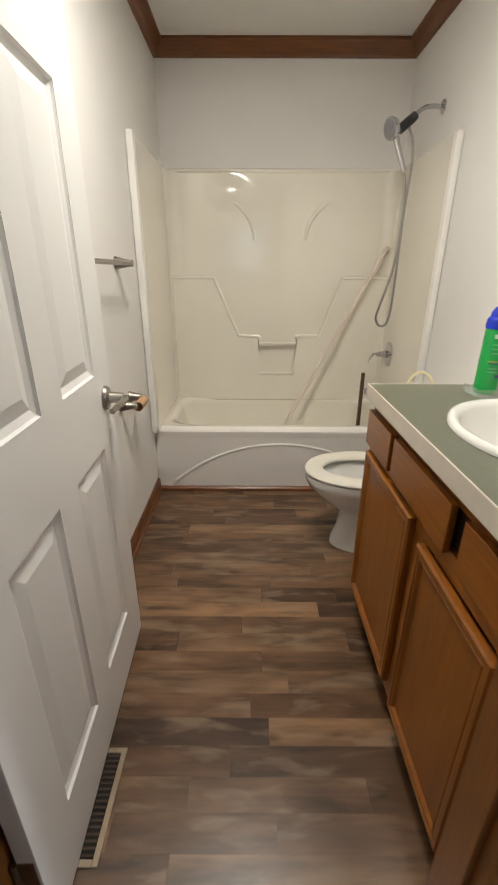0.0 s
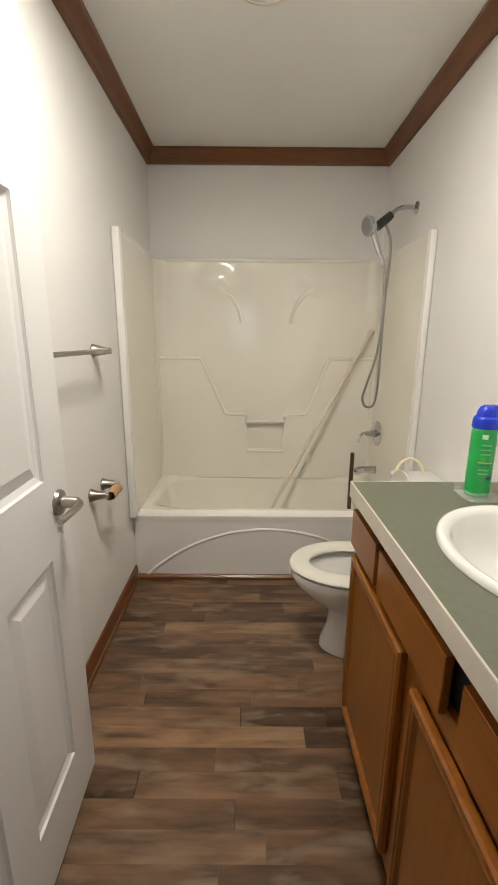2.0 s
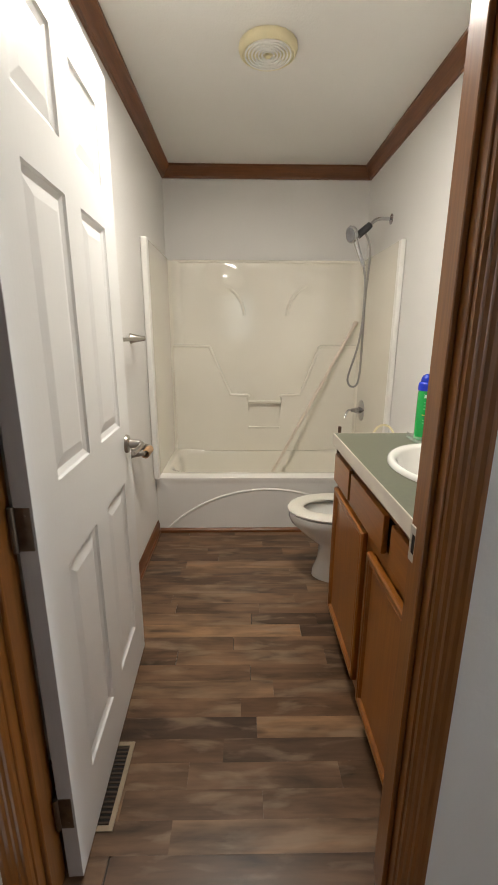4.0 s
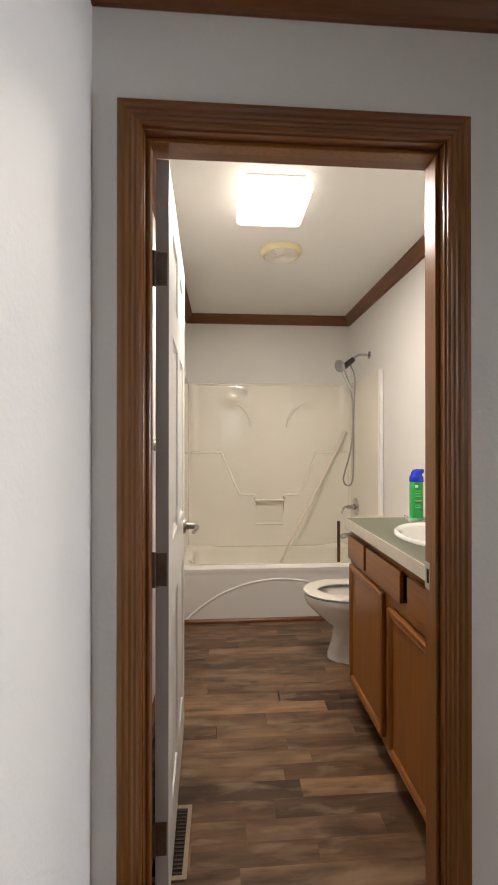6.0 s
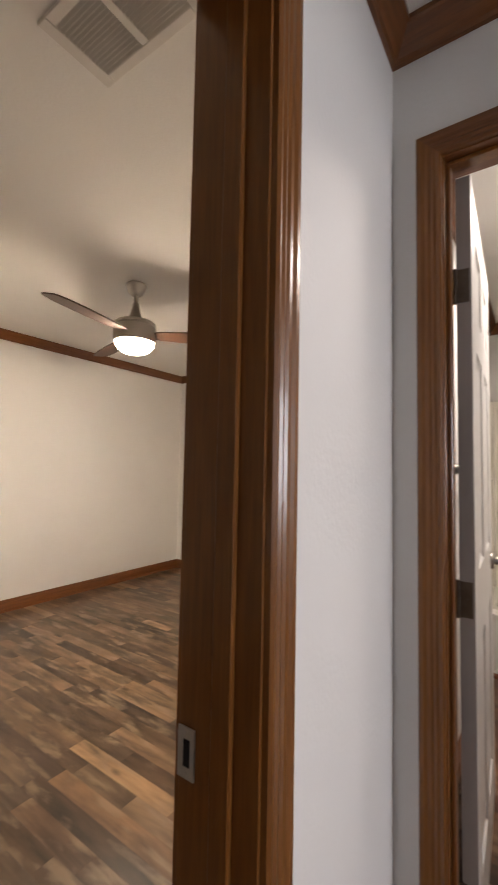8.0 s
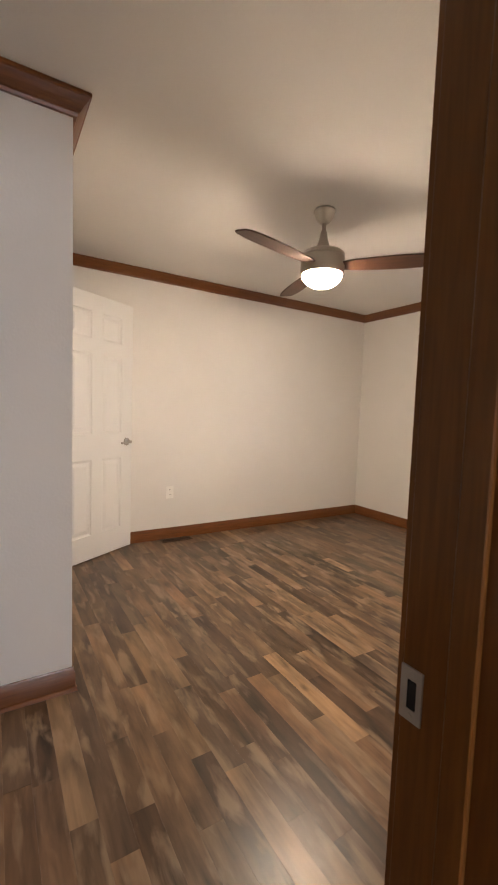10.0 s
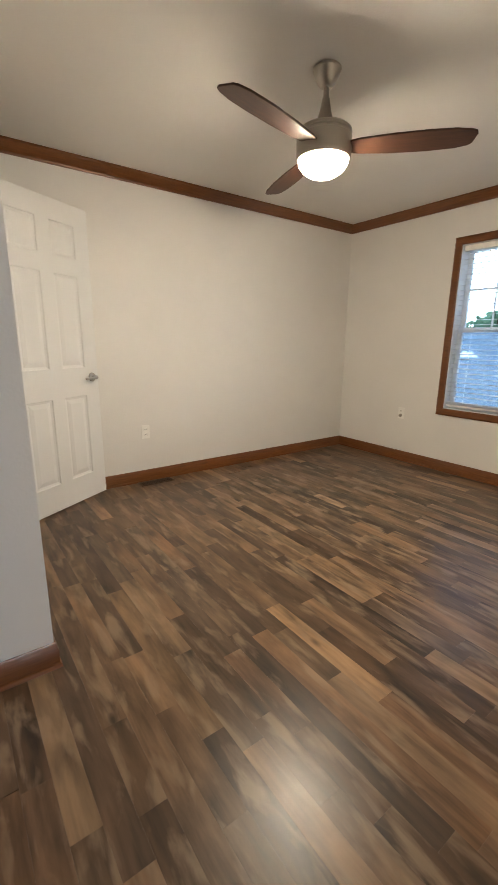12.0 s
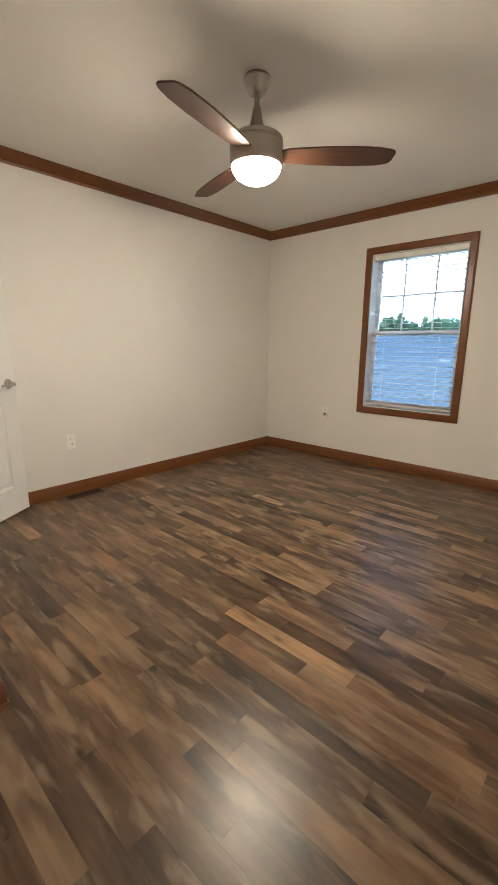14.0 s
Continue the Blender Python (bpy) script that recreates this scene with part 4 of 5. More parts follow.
inner_t, inner_b, outer_t, outer_b = [], [], [], []
for k in range(n):
    a = 2 * math.pi * k / n
    c, s_ = math.cos(a), math.sin(a)
    f = min((x_hi - SX) / c if c > 1e-6 else ((x_lo - SX) / c if c < -1e-6 else 9), (y_hi - SYC) / s_ if s_ > 1e-6 else ((y_lo - SYC) / s_ if s_ < -1e-6 else 9))
    inner_t.append(b.verts.new((SX + 0.93 * SA * c, SYC + 0.93 * SB * s_, CT)))
    inner_b.append(b.verts.new((SX + 0.93 * SA * c, SYC + 0.93 * SB * s_, CT - 0.038)))
    outer_t.append(b.verts.new((SX + f * c, SYC + f * s_, CT)))
    outer_b.append(b.verts.new((SX + f * c, SYC + f * s_, CT - 0.038)))
for k in range(n):
    j = (k + 1) % n
    b.faces.new((inner_t[k], inner_t[j], outer_t[j], outer_t[k]))
    b.faces.new((inner_b[k], inner_b[j], outer_b[j], outer_b[k]))
    b.faces.new((inner_t[k], inner_t[j], inner_b[j], inner_b[k]))
    b.faces.new((outer_t[k], outer_t[j], outer_b[j], outer_b[k]))
for cx_, cy_ in ((x_lo, y_lo), (x_lo, y_hi), (x_hi, y_lo), (x_hi, y_hi)):
    near_t = sorted(outer_t, key=lambda v: (v.co.x - cx_) ** 2 + (v.co.y - cy_) ** 2)[:2]
    v = b.verts.new((cx_, cy_, CT))
    b.faces.new((near_t[0], near_t[1], v))
part("top", b, LAMINATE, ct, smooth=None)
b = boxes([(0.3735, y_lo, CT - 0.046, 0.3782, y_hi + 0.004, CT + 0.0012), (0.3782, y_hi - 0.0002, CT - 0.046, x_hi, y_hi + 0.004, CT + 0.0012)], 0.0012)
part("edge_band", b, EDGEBAND, ct, "cream plastic edge strip", smooth=None)

sink = thing("sink", (SX, SYC, CT), "white oval drop-in washbasin", "sink")
prof = [(1.0, 0.0), (1.0, 0.006), (0.985, 0.013), (0.95, 0.016), (0.90, 0.012), (0.86, 0.002), (0.82, -0.03), (0.72, -0.085), (0.5, -0.125), (0.2, -0.14), (0.09, -0.142)]
part("basin", lathe(bmesh.new(), [(r, z + 0.001) for r, z in prof], None, 48, SA, SB), PORCELAIN, sink, smooth=60)
part("drain", lathe(bmesh.new(), [(0.0, -0.139), (0.018, -0.139), (0.023, -0.1405), (0.023, -0.144), (0, -0.144)], None, 20), CHROME, sink)
fau = thing("sink_faucet", (0.858, SYC, CT + 0.001), "chrome two-handle sink faucet", "faucet")
part("base", boxes([(-0.024, -0.085, 0, 0.024, 0.085, 0.018)], 0.007, 3), CHROME, fau)
part("spout", tube(bmesh.new(), smooth_path([(0, 0, 0.015), (-0.005, 0, 0.06), (-0.04, 0, 0.085), (-0.10, 0, 0.075), (-0.115, 0, 0.058)], 5), 0.012, 12, 0.85), CHROME, fau)
for y in (-0.06, 0.06):
    part("handle", lathe(bmesh.new(), [(0, 0.017), (0.014, 0.017), (0.012, 0.03), (0.020, 0.036), (0.021, 0.05), (0.016, 0.058), (0, 0.058)], Matrix.Translation((0, y, 0)), 16), CHROME, fau)

CXX, CYY = 0.684, 1.190
can = thing("shaving_gel_can", (CXX, CYY, CT + 0.0065), "green aerosol can with a blue cap on the countertop", "spray can")
part("can_body", lathe(bmesh.new(), [(0, 0), (0.028, 0), (0.031, 0.004), (0.031, 0.172), (0.029, 0.182), (0.024, 0.190), (0, 0.190)], None, 28), GREENP, can)
cap_ob = part("cap", lathe(bmesh.new(), [(0, 0.183), (0.0315, 0.183), (0.0325, 0.187), (0.0315, 0.206), (0.029, 0.211), (0.025, 0.214), (0.0235, 0.226), (0.018, 0.237), (0.009, 0.242), (0, 0.243)], None, 28), BLUEP, can, "blue plastic cap")
part("nozzle", boxes([(-0.004, -0.013, 0.222, 0.034, 0.011, 0.243)], 0.006, 3), BLUEP, cap_ob)


def print_mark(z0, z1, mid, hw, material, label):
    """A mark printed on the curved side of the can."""
    b = bmesh.new()
    pts = [mid + hw * (k / 4 - 1) for k in range(9)]
    lo = [b.verts.new((0.0314 * math.cos(a), 0.0314 * math.sin(a), z0)) for a in pts]
    hi = [b.verts.new((0.0314 * math.cos(a), 0.0314 * math.sin(a), z1)) for a in pts]
    for k in range(8):
        b.faces.new((lo[k], lo[k + 1], hi[k + 1], hi[k]))
    part("label_print", b, material, can, label)


NAVYP = mat("navy_print", (0.01, 0.03, 0.16), 0.3)
YELLOWP = mat("yellow_print", (0.50, 0.48, 0.05), 0.3)
PALEG = mat("pale_green_print", (0.10, 0.48, 0.16), 0.3, noise_scale=30, vary=0.1)
print_mark(0.158, 0.170, 4.30, 0.22, LABELP, "pale oval emblem")
print_mark(0.094, 0.097, 4.55, 0.55, YELLOWP, "thin yellow line")
print_mark(0.088, 0.0905, 4.55, 0.50, NAVYP, "thin dark line")
print_mark(0.050, 0.058, 5.05, 0.26, NAVYP, "dark blue bar")
for z in (0.140, 0.128, 0.116, 0.074, 0.064):
    print_mark(z, z + 0.004, 4.50, 0.40, PALEG, "pale line of print")
tray = solo("clear_tray", boxes([(CXX - 0.045, CYY - 0.052, CT + 0.001, CXX + 0.060, CYY + 0.036, CT + 0.006)], 0.002), CLEARP, "clear plastic tray under the can", "tray")
part("tray_rim", boxes([(CXX - 0.045, CYY - 0.052, CT + 0.006, CXX - 0.042, CYY + 0.036, CT + 0.026), (CXX - 0.042, CYY - 0.052, CT + 0.006, CXX + 0.06, CYY - 0.049, CT + 0.026)]), CLEARP, tray)
solo("orange_cap", lathe(bmesh.new(), [(0, 0), (0.012, 0), (0.013, 0.003), (0.013, 0.026), (0.010, 0.030), (0, 0.030)], pose(CXX + 0.028, CYY - 0.075, CT + 0.0145, 0, 90, -20), 18), ORANGEP, "small orange plastic cap on the countertop", "cap")

solo("plastic_strip", boxes([(CXX + 0.062, CYY - 0.108, CT + 0.001, CXX + 0.130, CYY - 0.086, CT + 0.013)], 0.003, 2), WHITEP, "small white plastic strip on the countertop", "plastic strip")

# floor registers, ceiling fan vent and light of the bathroom
def register(name, x0, y0, x1, y1, frame_m, slot_m, label, rows):
    r = thing(name, ((x0 + x1) / 2, (y0 + y1) / 2, 0.0), label, "floor register")
    hx, hy = (x1 - x0) / 2, (y1 - y0) / 2
    part("frame", boxes([(-hx, -hy, 0.0005, -hx + 0.014, hy, 0.005), (hx - 0.014, -hy, 0.0005, hx, hy, 0.005), (-hx + 0.014, -hy, 0.0005, hx - 0.014, -hy + 0.014, 0.005), (-hx + 0.014, hy - 0.014, 0.0005, hx - 0.014, hy, 0.005)], 0.001), frame_m, r, smooth=None)
    # flat black sheet in place of the shaded duct below
    part("duct_shade", boxes([(-hx + 0.013, -hy + 0.013, 0.0004, hx - 0.013, hy - 0.013, 0.0012)]), SHADE, r, smooth=None)
    for k in range(rows):
        y = -hy + 0.014 + (2 * hy - 0.028) * (k + 0.5) / rows
        part("slat", boxes([(-hx + 0.014, y - 0.0028, 0.0013, hx - 0.014, y + 0.0022, 0.0042)]), slot_m, r, smooth=None)
    return r


register("floor_register", -0.462, 0.490, -0.343, 0.742, REGP, REGB, "tan metal floor register with dark slats", 17)
register("floor_register", -3.930, 0.500, -3.828, 0.790, REGB, REGB, "dark brown metal floor register by the baseboard", 17)

lightfix = thing("ceiling_light", (-0.011, 1.140, CEIL), "square white ceiling light, switched on", "ceiling light")
part("base_plate", boxes([(-0.13, -0.13, -0.022, 0.13, 0.13, -0.001)], 0.003), WHITEP, lightfix)
b = boxes([(-0.158, -0.162, -0.078, 0.158, 0.162, -0.0225)], 0.022, 4)
part("diffuser", b, BATHGLOW, lightfix, "glowing white diffuser", smooth=60)
exf = thing("exhaust_fan", (0.11, 1.70, CEIL), "round cream plastic exhaust fan on the ceiling", "exhaust fan")
part("housing", lathe(bmesh.new(), [(0, -0.001), (0.118, -0.001), (0.120, -0.012), (0.115, -0.026), (0.104, -0.034), (0.101, -0.030), (0.0, -0.030)], None, 40), CREAMP, exf)
for k in range(6):
    r0 = 0.022 + 0.0135 * k
    part("grille_ring", lathe(bmesh.new(), [(r0, -0.0305), (r0, -0.036), (r0 + 0.0055, -0.036), (r0 + 0.0055, -0.0305)], None, 36), WHITEP, exf)
part("hub", lathe(bmesh.new(), [(0, -0.0305), (0.014, -0.0305), (0.013, -0.039), (0, -0.040)], None, 20), CREAMP, exf)

# ---- bedroom ----
FX, FY = -2.27, 0.864
fan = thing("ceiling_fan", (FX, FY, CEILB), "nickel ceiling fan with three dark blades and a lit bowl", "ceiling fan")
part("canopy", lathe(bmesh.new(), [(0, -0.001), (0.060, -0.001), (0.064, -0.006), (0.064, -0.014), (0.059, -0.020), (0.053, -0.040), (0.042, -0.060), (0.030, -0.072), (0.020, -0.077), (0, -0.078)], None, 36), NICKEL, fan)
part("downrod", tube(bmesh.new(), [(0, 0, -0.07), (0, 0, -0.170)], 0.0125, 14), NICKEL, fan)
part("neck", lathe(bmesh.new(), [(0, -0.120), (0.017, -0.120), (0.020, -0.138), (0.026, -0.168), (0.036, -0.200), (0.052, -0.226), (0.058, -0.238), (0, -0.238)], None, 32), NICKEL, fan)
part("motor_housing", lathe(bmesh.new(), [(0, -0.230), (0.072, -0.232), (0.112, -0.240), (0.124, -0.250), (0.126, -0.262), (0.121, -0.266), (0.121, -0.272), (0.127, -0.277), (0.127, -0.352), (0.120, -0.366), (0, -0.366)], None, 44), NICKEL, fan)
part("light_bowl", lathe(bmesh.new(), [(0.0, -0.3662), (0.114, -0.3665), (0.116, -0.372), (0.112, -0.386), (0.096, -0.408), (0.064, -0.428), (0.024, -0.438), (0, -0.440)], None, 40), FANGLOW, fan, "glowing frosted glass bowl", smooth=60)
for ang in (43, 163, 283):
    b = bmesh.new()
    outline = [(0.105, -0.040), (0.16, -0.054), (0.30, -0.068), (0.45, -0.074), (0.56, -0.071), (0.625, -0.060), (0.648, -0.048), (0.655, -0.030), (0.648, 0.030), (0.632, 0.046), (0.58, 0.058), (0.46, 0.066), (0.30, 0.062), (0.16, 0.048), (0.105, 0.038)]
    prism(b, outline, "z", -0.004, 0.004, bevel=0.0025, seg=2)
    bl = part("blade", b, BLADE, fan, "dark walnut blade", smooth=40)
    bl.matrix_local = pose(0, 0, -0.318, 0, 0, ang) @ pose(0, 0, 0, -10, 0, 0)
    b = boxes([(0.085, -0.020, 0.004, 0.17, 0.020, 0.011)], 0.003)
    part("blade_iron", b, NICKEL, bl)

vent = thing("ceiling_vent", (-1.075, -0.19, CEILB), "white louvred ceiling return vent", "vent")
part("frame", boxes([(-0.225, -0.115, -0.010, -0.185, 0.115, -0.001), (0.185, -0.115, -0.010, 0.225, 0.115, -0.001), (-0.185, -0.115, -0.010, 0.185, -0.085, -0.001), (-0.185, 0.085, -0.010, 0.185, 0.115, -0.001), (-0.014, -0.085, -0.010, 0.014, 0.085, -0.001)], 0.002), VENTP, vent, smooth=None)
# flat black sheet stands in for the shade above the louvres
part("duct_shade", boxes([(-0.186, -0.086, -0.002, 0.186, 0.086, -0.0012)]), SHADE, vent, smooth=None)
for xa, xb in ((-0.185, -0.014), (0.014, 0.185)):
    for k in range(14):
        y = -0.085 + 0.17 * (k + 0.5) / 14
        b = bmesh.new()
        prism(b, [(y - 0.005, -0.003), (y - 0.0038, -0.003), (y + 0.005, -0.0115), (y + 0.0038, -0.0115)], "x", xa, xb)
        part("slat", b, VENTP, vent, smooth=None)
vent.scale = (0.86, 0.92, 1.0)
smoke = thing("smoke_detector", (-1.395, -0.430, CEILB), "yellowed round smoke detector on the ceiling", "smoke detector")
part("base", lathe(bmesh.new(), [(0, -0.001), (0.070, -0.001), (0.070, -0.012), (0, -0.012)], None, 32), AGEDP, smoke)
part("cover", lathe(bmesh.new(), [(0.064, -0.0125), (0.062, -0.024), (0.052, -0.030), (0.048, -0.027), (0.044, -0.031), (0.030, -0.036), (0, -0.037)], None, 32), AGEDP, smoke)
part("test_button", lathe(bmesh.new(), [(0, -0.030), (0.011, -0.030), (0.011, -0.039), (0, -0.040)], Matrix.Translation((-0.02, 0.012, 0)), 14), ORANGEP, smoke)


def outlet(place, turn, label, plug):
    """A duplex outlet facing -y before the turn."""
    o = thing("wall_outlet", place, label, "outlet", turn=turn)
    part("cover_plate", boxes([(-0.035, -0.006, -0.057, 0.035, -0.0005, 0.057)], 0.003, 2), WHITEP, o)
    for z in (-0.022, 0.022):
        rc = part("receptacle", boxes([(-0.016, -0.0085, z - 0.014, 0.016, -0.0062, z + 0.014)], 0.004, 2), WHITEP, o)
        # slots are dark slips coloured as shaded holes
        part("slots", boxes([(-0.008, -0.0092, z - 0.004, -0.005, -0.0086, z + 0.006), (0.005, -0.0092, z - 0.004, 0.008, -0.0086, z + 0.006)]), SHADE, rc, smooth=None)
    if plug:
        part("plug", lathe(bmesh.new(), [(0, 0.0088), (0.017, 0.0088), (0.016, 0.022), (0.009, 0.030), (0, 0.030)], pose(0, 0, -0.022, 90), 16), NICKEL, o, "grey plug in the lower socket")
    return o


outlet((-3.149, RY1, 0.485), 0, "small white wall outlet with a grey plug", True)
outlet((RX0, 0.60, 0.43), 90, "plain white wall outlet above the baseboard", False)

# ---- window with blinds ----
win = tagged(new("window_1"), "white double-hung window with a brown wooden surround", "window", kind="structure")
wi0, wi1, wz0, wz1 = GX0, GX1, GZ0, GZ1
cw = 0.062
prof = [(0.0, 0.0), (0.0, 0.012), (0.008, 0.018), (0.050, 0.018), (cw, 0.010), (cw, 0.0)]
corners = [(wi0, wz0, -1, -1), (wi1, wz0, 1, -1), (wi1, wz1, 1, 1), (wi0, wz1, -1, 1)]
for k in range(4):
    b = bmesh.new()
    q1, q2 = [[b.verts.new((x + sx * (o - 0.006), RY1 - d, z + sz * (o - 0.006))) for o, d in prof] for x, z, sx, sz in (corners[k], corners[(k + 1) % 4])]
    b.faces.new(q1)
    b.faces.new(q2)
    for i in range(len(prof)):
        b.faces.new((q1[i], q1[(i + 1) % len(prof)], q2[(i + 1) % len(prof)], q2[i]))
    part("window_casing", b, TRIM_X, win, "brown stained wood", smooth=25)
part("window_jamb", boxes([(wi0, RY1 + 0.002, wz0, wi0 + 0.012, RY1 + 0.149, wz1), (wi1 - 0.012, RY1 + 0.002, wz0, wi1, RY1 + 0.149, wz1), (wi0 + 0.012, RY1 + 0.002, wz0, wi1 - 0.012, RY1 + 0.149, wz0 + 0.012), (wi0 + 0.012, RY1 + 0.002, wz1 - 0.012, wi1 - 0.012, RY1 + 0.149, wz1)]), VINYLW, win, smooth=None)
def sash(z0, z1, y0, name):
    f = 0.04
    s_ = part(name, boxes([(wi0 + 0.014, y0, z0, wi0 + 0.014 + f, y0 + 0.03, z1), (wi1 - 0.014 - f, y0, z0, wi1 - 0.014, y0 + 0.03, z1), (wi0 + 0.014 + f, y0, z0, wi1 - 0.014 - f, y0 + 0.03, z0 + f), (wi0 + 0.014 + f, y0, z1 - f, wi1 - 0.014 - f, y0 + 0.03, z1)], 0.003), VINYLW, win, smooth=None)
    g = part("pane", boxes([(wi0 + 0.014 + f - 0.004, y0 + 0.013, z0 + f - 0.004, wi1 - 0.014 - f + 0.004, y0 + 0.017, z1 - f + 0.004)]), GLASS, s_, smooth=None)
    g.visible_shadow = False
    return s_


upper = sash(1.275, wz1 - 0.014, RY1 + 0.108, "upper_sash")
lower = sash(wz0 + 0.014, 1.31, RY1 + 0.076, "lower_sash")
xs = [wi0 + (wi1 - wi0) * k / 3 for k in (1, 2)]
zmid = (1.315 + wz1 - 0.054) / 2
part("muntin", boxes([(x - 0.008, RY1 + 0.117, 1.316, x + 0.008, RY1 + 0.1205, wz1 - 0.055) for x in xs] + [(wi0 + 0.056, RY1 + 0.116, zmid - 0.008, wi1 - 0.056, RY1 + 0.1196, zmid + 0.008)]), VINYLW, upper, smooth=None)
scr = part("insect_screen", boxes([(wi0 + 0.03, RY1 + 0.1415, wz0 + 0.02, wi1 - 0.03, RY1 + 0.1425, 1.29)]), SCREEN, win, "fine insect screen with bluish haze in its colour", smooth=None)
scr.visible_shadow = False
blind = thing("window_blind", ((wi0 + wi1) / 2, RY1 + 0.042, wz1 - 0.013), "white horizontal slat blind, lowered and open", "blind")
hw = (wi1 - wi0) / 2 - 0.018
part("head_rail", boxes([(-hw, -0.027, -0.045, hw, 0.025, -0.001)], 0.003), WHITEP, blind)
zb = wz0 + 0.03 - (wz1 - 0.013)
part("bottom_rail", boxes([(-hw, -0.024, zb, hw, 0.024, zb + 0.016)], 0.004), WHITEP, blind)
n_slats = 30
slat_b = bmesh.new()
prism(slat_b, [(-0.024, -0.0012), (-0.010, 0.0012), (0.010, 0.0012), (0.024, -0.0012), (0.010, 0.0026), (-0.010, 0.0026)], "x", -hw, hw)
slat_me = finish("slat", slat_b, SLAT)
for k in range(n_slats + 5):
    z = zb + 0.050 + (-0.06 - zb - 0.055) * (k - 4) / n_slats if k > 4 else zb + 0.020 + 0.005 * k
    sl = new("slat", slat_me)
    sl.parent = blind
    sl.matrix_local = pose(0, 0, z, 4)
for x in (-hw * 0.62, hw * 0.62):
    part("ladder_cord", tube(bmesh.new(), [(x, -0.0255, -0.045), (x, -0.0255, zb + 0.016)], 0.0012, 6), WHITEP, blind)

# living room window in the opposite wall of the hall
lw = tagged(new("window_2"), "plain white window of the living area", "window", kind="structure")
part("window_frame", boxes([(LX1 + 0.05, LWY0, LWZ0, LX1 + 0.09, LWY0 + 0.05, LWZ1), (LX1 + 0.05, LWY1 - 0.05, LWZ0, LX1 + 0.09, LWY1, LWZ1), (LX1 + 0.05, LWY0 + 0.05, LWZ0, LX1 + 0.09, LWY1 - 0.05, LWZ0 + 0.05), (LX1 + 0.05, LWY0 + 0.05, LWZ1 - 0.05, LX1 + 0.09, LWY1 - 0.05, LWZ1)]), VINYLW, lw, smooth=None)

# unseen window, added only to hold the hall's fill lamp
ew = tagged(new("fill_window"), "small white window added unseen round the hall's fill lamp", "window", kind="structure")
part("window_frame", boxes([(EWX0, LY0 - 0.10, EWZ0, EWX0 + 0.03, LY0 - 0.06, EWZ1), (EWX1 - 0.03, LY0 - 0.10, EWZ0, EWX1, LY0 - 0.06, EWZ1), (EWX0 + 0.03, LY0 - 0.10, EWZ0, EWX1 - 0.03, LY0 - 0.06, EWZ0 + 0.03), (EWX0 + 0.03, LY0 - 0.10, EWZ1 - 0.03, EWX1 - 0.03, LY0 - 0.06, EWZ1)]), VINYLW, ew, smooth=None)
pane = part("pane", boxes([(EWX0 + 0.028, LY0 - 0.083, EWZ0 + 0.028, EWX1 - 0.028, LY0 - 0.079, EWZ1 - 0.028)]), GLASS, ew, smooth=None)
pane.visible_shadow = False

# ---- outside ----
solo("ground", boxes([(-300, -300, -0.9, 300, 300, -0.8)]), GRASS, "grassy ground outside the house", "ground", kind="structure")
deck = thing("deck_railing", (-2.3, 5.4, -0.8), "weathered wooden deck railing outside the window", "railing")
part("top_rail", boxes([(-2.6, -0.045, 1.64, 2.6, 0.045, 1.68)], 0.004), DECK, deck)
part("bottom_rail", boxes([(-2.6, -0.02, 0.9, 2.6, 0.02, 0.98)]), DECK, deck)
for k in range(4):
    x = -2.5 + 5.0 * k / 3
    part("post", boxes([(x - 0.045, -0.0445, 0.0, x + 0.045, 0.0445, 1.638)]), DECK, deck)
for k in range(34):
    x = -2.5 + 5.0 * (k + 0.5) / 34
    part("baluster", boxes([(x - 0.016, 0.0205, 0.85, x + 0.016, 0.05, 1.64)]), DECK, deck)
SKYGLOW = glow("evening_sky", (0.52, 0.77, 1.0), 6.5)
solo("backdrop", boxes([(-90, 62, -0.8, 70, 62.2, 60)]), SKYGLOW, "pale blue sky beyond the trees", "sky", kind="structure", smooth=None)
rng = random.Random(5)
for k in range(34):
    tx, ty = -36 + 1.05 * k + rng.uniform(-0.8, 0.8), 46 + rng.uniform(-6, 8)
    h = rng.uniform(4.6, 5.8)
    tree = thing("tree", (tx, ty, -0.8), "distant leafy tree beyond the yard", "tree", group="trees beyond the yard")
    tb = tube(bmesh.new(), [(0, 0, 0), (0.1, 0, h * 0.3), (0, 0.1, h * 0.6)], 0.25, 8, 0.4)
    for q in range(5):
        a = q * 1.26
        tube(tb, [(0, 0, h * (0.3 + 0.05 * q)), (math.cos(a) * h * 0.22, math.sin(a) * h * 0.22, h * (0.5 + 0.06 * q))], 0.09, 6, 0.3)
    part("trunk", tb, BARK, tree)
    cb = bmesh.new()
    for q in range(420):
        a, e, rr = rng.uniform(0, 6.283), rng.uniform(-1.2, 1.4), rng.uniform(0.4, 1.0)
        c = Vector((math.cos(a) * math.cos(e) * h * 0.48 * rr, math.sin(a) * math.cos(e) * h * 0.40 * rr, h * 0.47 + math.sin(e) * h * 0.42 * rr))
        s_ = rng.uniform(0.18, 0.45)
        m3 = Euler((rng.uniform(0, 3), rng.uniform(0, 3), rng.uniform(0, 3))).to_matrix()
        cb.faces.new([cb.verts.new(c + m3 @ Vector(v) * s_) for v in ((-1, -0.5, 0), (0, -0.8, 0.2), (1, 0, 0), (0.2, 0.8, -0.1), (-0.7, 0.5, 0.1))])
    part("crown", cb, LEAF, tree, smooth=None)

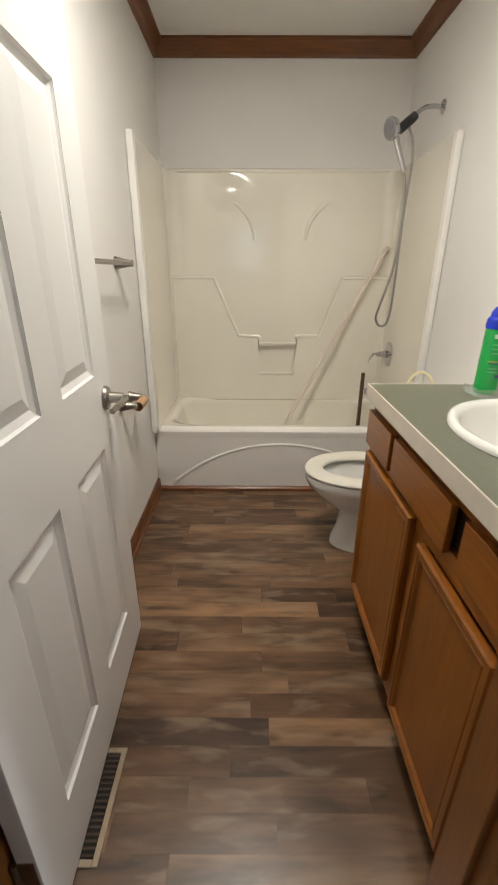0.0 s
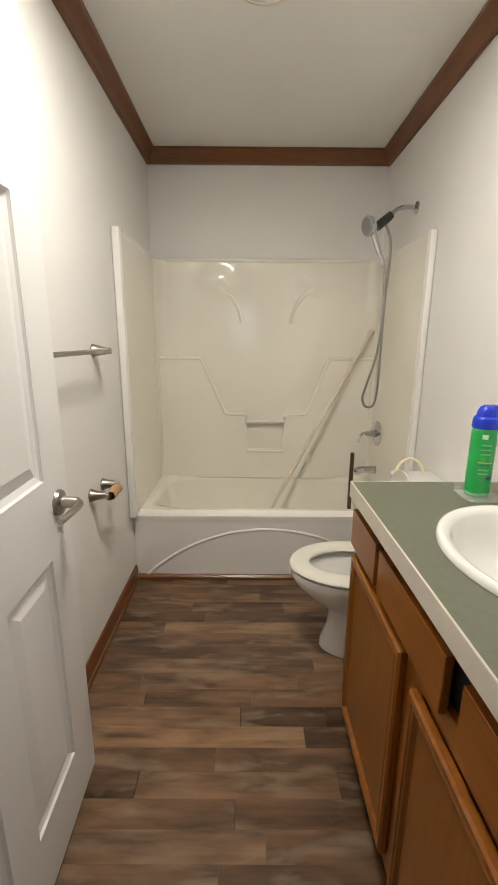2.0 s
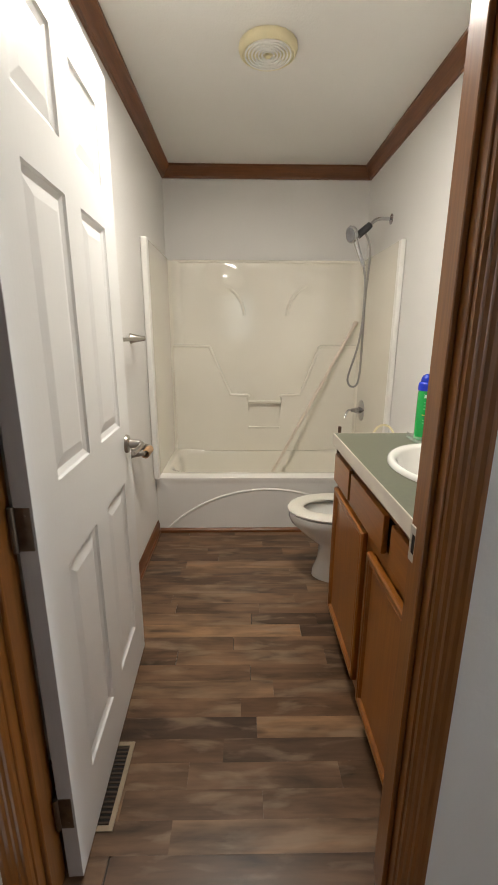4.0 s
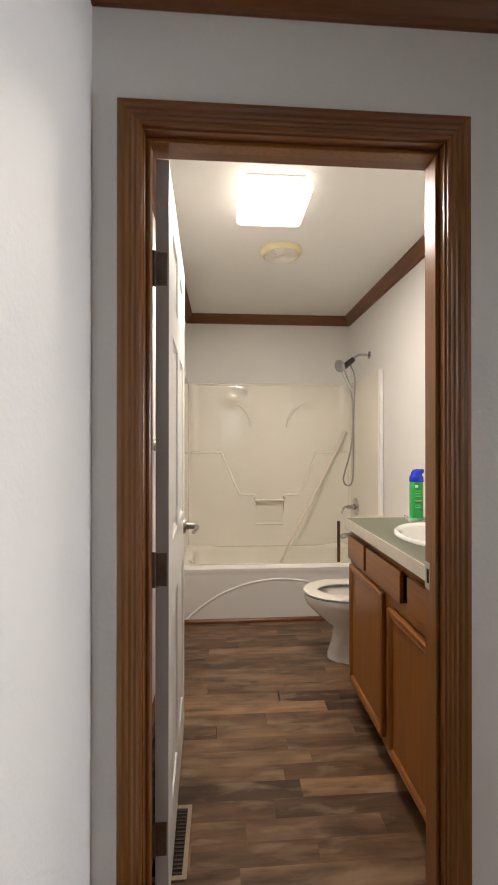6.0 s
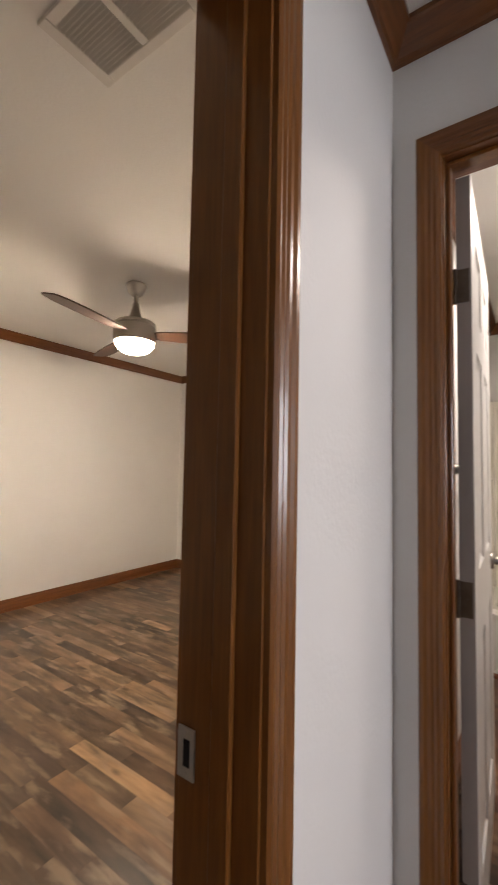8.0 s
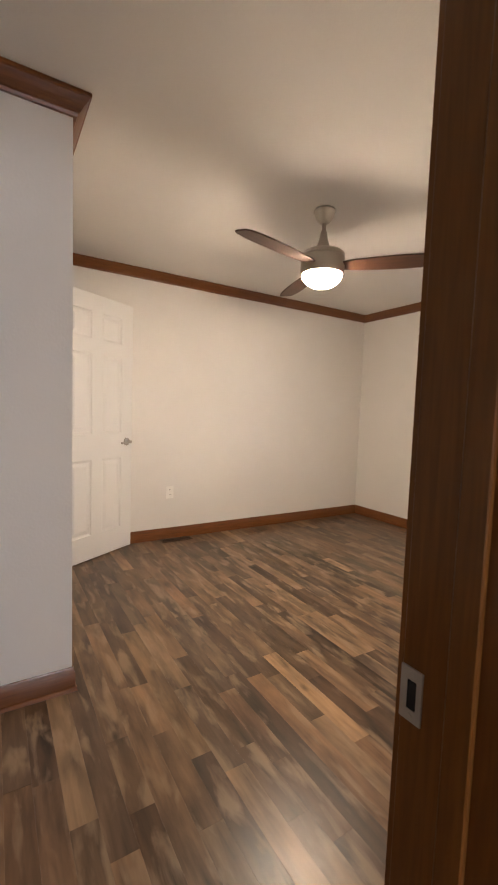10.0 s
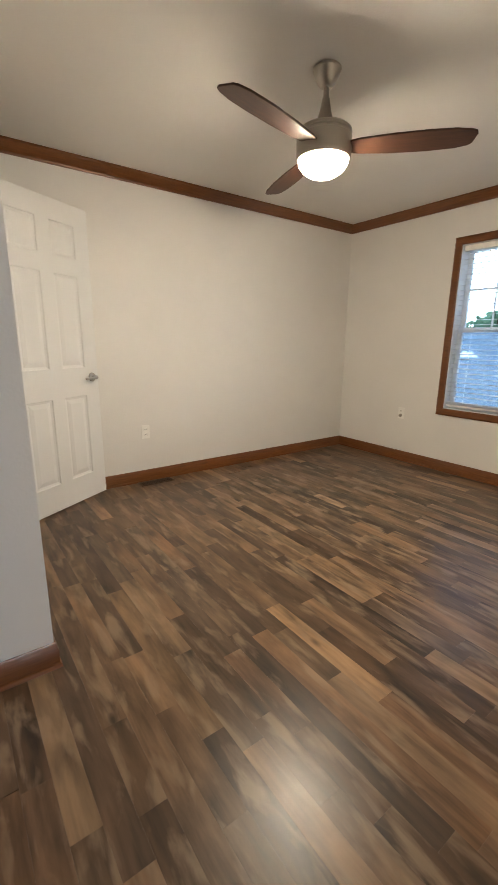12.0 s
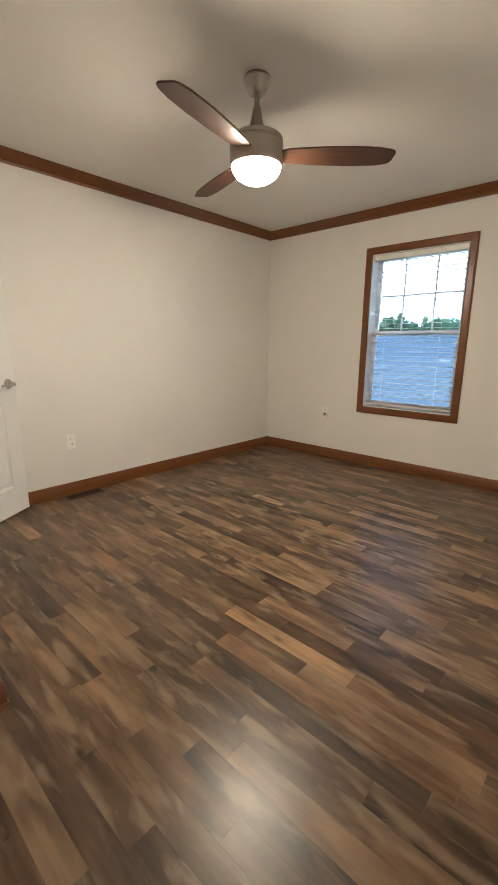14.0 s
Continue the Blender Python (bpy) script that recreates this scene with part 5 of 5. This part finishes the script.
# ---- plank floors (pieces last) ----
TONES = [(0.140, 0.086, 0.054), (0.098, 0.058, 0.037), (0.190, 0.121, 0.077), (0.125, 0.079, 0.052), (0.072, 0.045, 0.031), (0.160, 0.096, 0.058), (0.215, 0.142, 0.093), (0.105, 0.071, 0.051), (0.135, 0.077, 0.046)]
PITCH = 0.0787
plank_cache = {}


def plank_mesh(length):
    key = round(length, 2)
    if key not in plank_cache:
        b = bmesh.new()
        g, w = 0.00004, PITCH
        lo = [(g, g), (key - g, g), (key - g, w - g), (g, w - g)]
        hi = [(g + 0.0002, g + 0.0002), (key - g - 0.0002, g + 0.0002), (key - g - 0.0002, w - g - 0.0002), (g + 0.0002, w - g - 0.0002)]
        v0 = [b.verts.new((x, y, -0.006)) for x, y in lo]
        v1 = [b.verts.new((x, y, -0.00025)) for x, y in lo]
        v2 = [b.verts.new((x, y, 0.0)) for x, y in hi]
        for q1, q2 in ((v0, v1), (v1, v2)):
            for k in range(4):
                b.faces.new((q1[k], q1[(k + 1) % 4], q2[(k + 1) % 4], q2[k]))
        b.faces.new(v2)
        plank_cache[key] = finish("plank", b, PLANK)
    return plank_cache[key]


def plank_floor(name, label, x0, x1, y0, y1, y_seam, joints, seed, depth=1.0, spread=1.0, hue=(1.09, 0.98, 0.84)):
    """joints: {row: (x of a joint, tone west of it, tone east of it)}."""
    fl = solo(name, boxes([(x0, y0, -0.06, x1, y1, -0.007)]), SUBFLOOR, label, "floor", kind="structure", smooth=None)
    rg = random.Random(seed)
    k0, k1 = math.floor((y0 - y_seam) / PITCH + 1e-4), math.ceil((y1 - y_seam) / PITCH - 1e-4)
    prev = 0
    for k in range(k0, k1):
        y = y_seam + k * PITCH
        cuts = []
        if k in joints:
            xj = joints[k][0]
            cuts.append(xj)
            for s_ in (-1, 1):
                x = xj
                while x0 < x < x1:
                    x += s_ * rg.choice((0.46, 0.61, 0.61, 0.91))
                    cuts.append(x)
        else:
            x = x0 - rg.uniform(0.0, 0.9)
            while x < x1:
                x += rg.choice((0.30, 0.40, 0.46, 0.61, 0.61, 0.91))
                cuts.append(x)
        cuts = sorted({x0, x1, *[c for c in cuts if x0 + 0.06 < c < x1 - 0.06]})
        for a, c in zip(cuts, cuts[1:]):
            p = new("plank", plank_mesh(c - a))
            p.parent = fl
            p.location = (a, y, 0)
            tone = TONES[rg.randrange(len(TONES))] if rg.random() < 0.8 else TONES[prev]
            tone = tuple(g + (t - g) * spread for t, g in zip(tone, (0.138, 0.086, 0.055)))
            if k in joints and abs(c - joints[k][0]) < 1e-6:
                tone = joints[k][1]
            if k in joints and abs(a - joints[k][0]) < 1e-6:
                tone = joints[k][2]
            f = depth * rg.uniform(0.92, 1.08) if depth == 1.0 else depth * rg.choice((0.68, 0.8, 0.95, 1.05, 1.2, 1.5))
            p.color = (tone[0] * f * hue[0], tone[1] * f * hue[1], tone[2] * f * hue[2], 1)
    return fl


PALE, DEEP, MID = (0.27, 0.170, 0.102), (0.072, 0.045, 0.032), (0.150, 0.086, 0.050)
plank_floor("floor_bath", "brown wood-look vinyl plank floor of the bathroom", BX0, BX1, 0.752 - 6 * PITCH, BY1, 0.752, {0: (0.054, DEEP, PALE), 6: (0.266, PALE, DEEP)}, 3, spread=0.75)
plank_floor("floor_hall", "brown wood-look vinyl plank floor of the hall", WX0, BX1 + 0.4, 0.752 - 30 * PITCH, 0.752 - 6 * PITCH, 0.752, {}, 4, spread=0.4)
solo("floor_living", boxes([(WX0, LY0, -0.06, LX1, 0.752 - 30 * PITCH, 0.0), (BX1 + 0.4, 0.752 - 30 * PITCH, -0.06, LX1, HY, 0.0)]), mat("vinyl_far", (0.15, 0.095, 0.062), 0.45, noise_scale=6, vary=0.3, stretch=(1, 14, 1)), "brown wood-look vinyl floor of the living area", "floor", kind="structure")
plank_floor("floor_bedroom", "brown wood-look vinyl plank floor of the bedroom", RX0, WX0, 0.339 - 11 * PITCH, RY1, 0.339, {0: (-1.359, PALE, MID), -2: (-1.862, DEEP, MID), -7: (-1.582, PALE, DEEP)}, 6, 0.86, hue=(1.02, 0.98, 0.86))
plank_floor("floor_entry", "brown wood-look vinyl plank floor inside the bedroom door", CX, WX0, 0.339 - 28 * PITCH, 0.339 - 11 * PITCH, 0.339, {}, 12, 0.86, hue=(1.02, 0.98, 0.86))
solo("floor_closet", boxes([(RX0, CY - 1.1, -0.06, CX - 0.1, 0.339 - 11 * PITCH - 0.001, -0.001), (CX, LY0, -0.06, WX0, 0.339 - 28 * PITCH, -0.001)]), mat("vinyl_closet", (0.15, 0.095, 0.062), 0.45, noise_scale=6, vary=0.3, stretch=(1, 14, 1)), "brown wood-look vinyl floor of the closet", "floor", kind="structure")
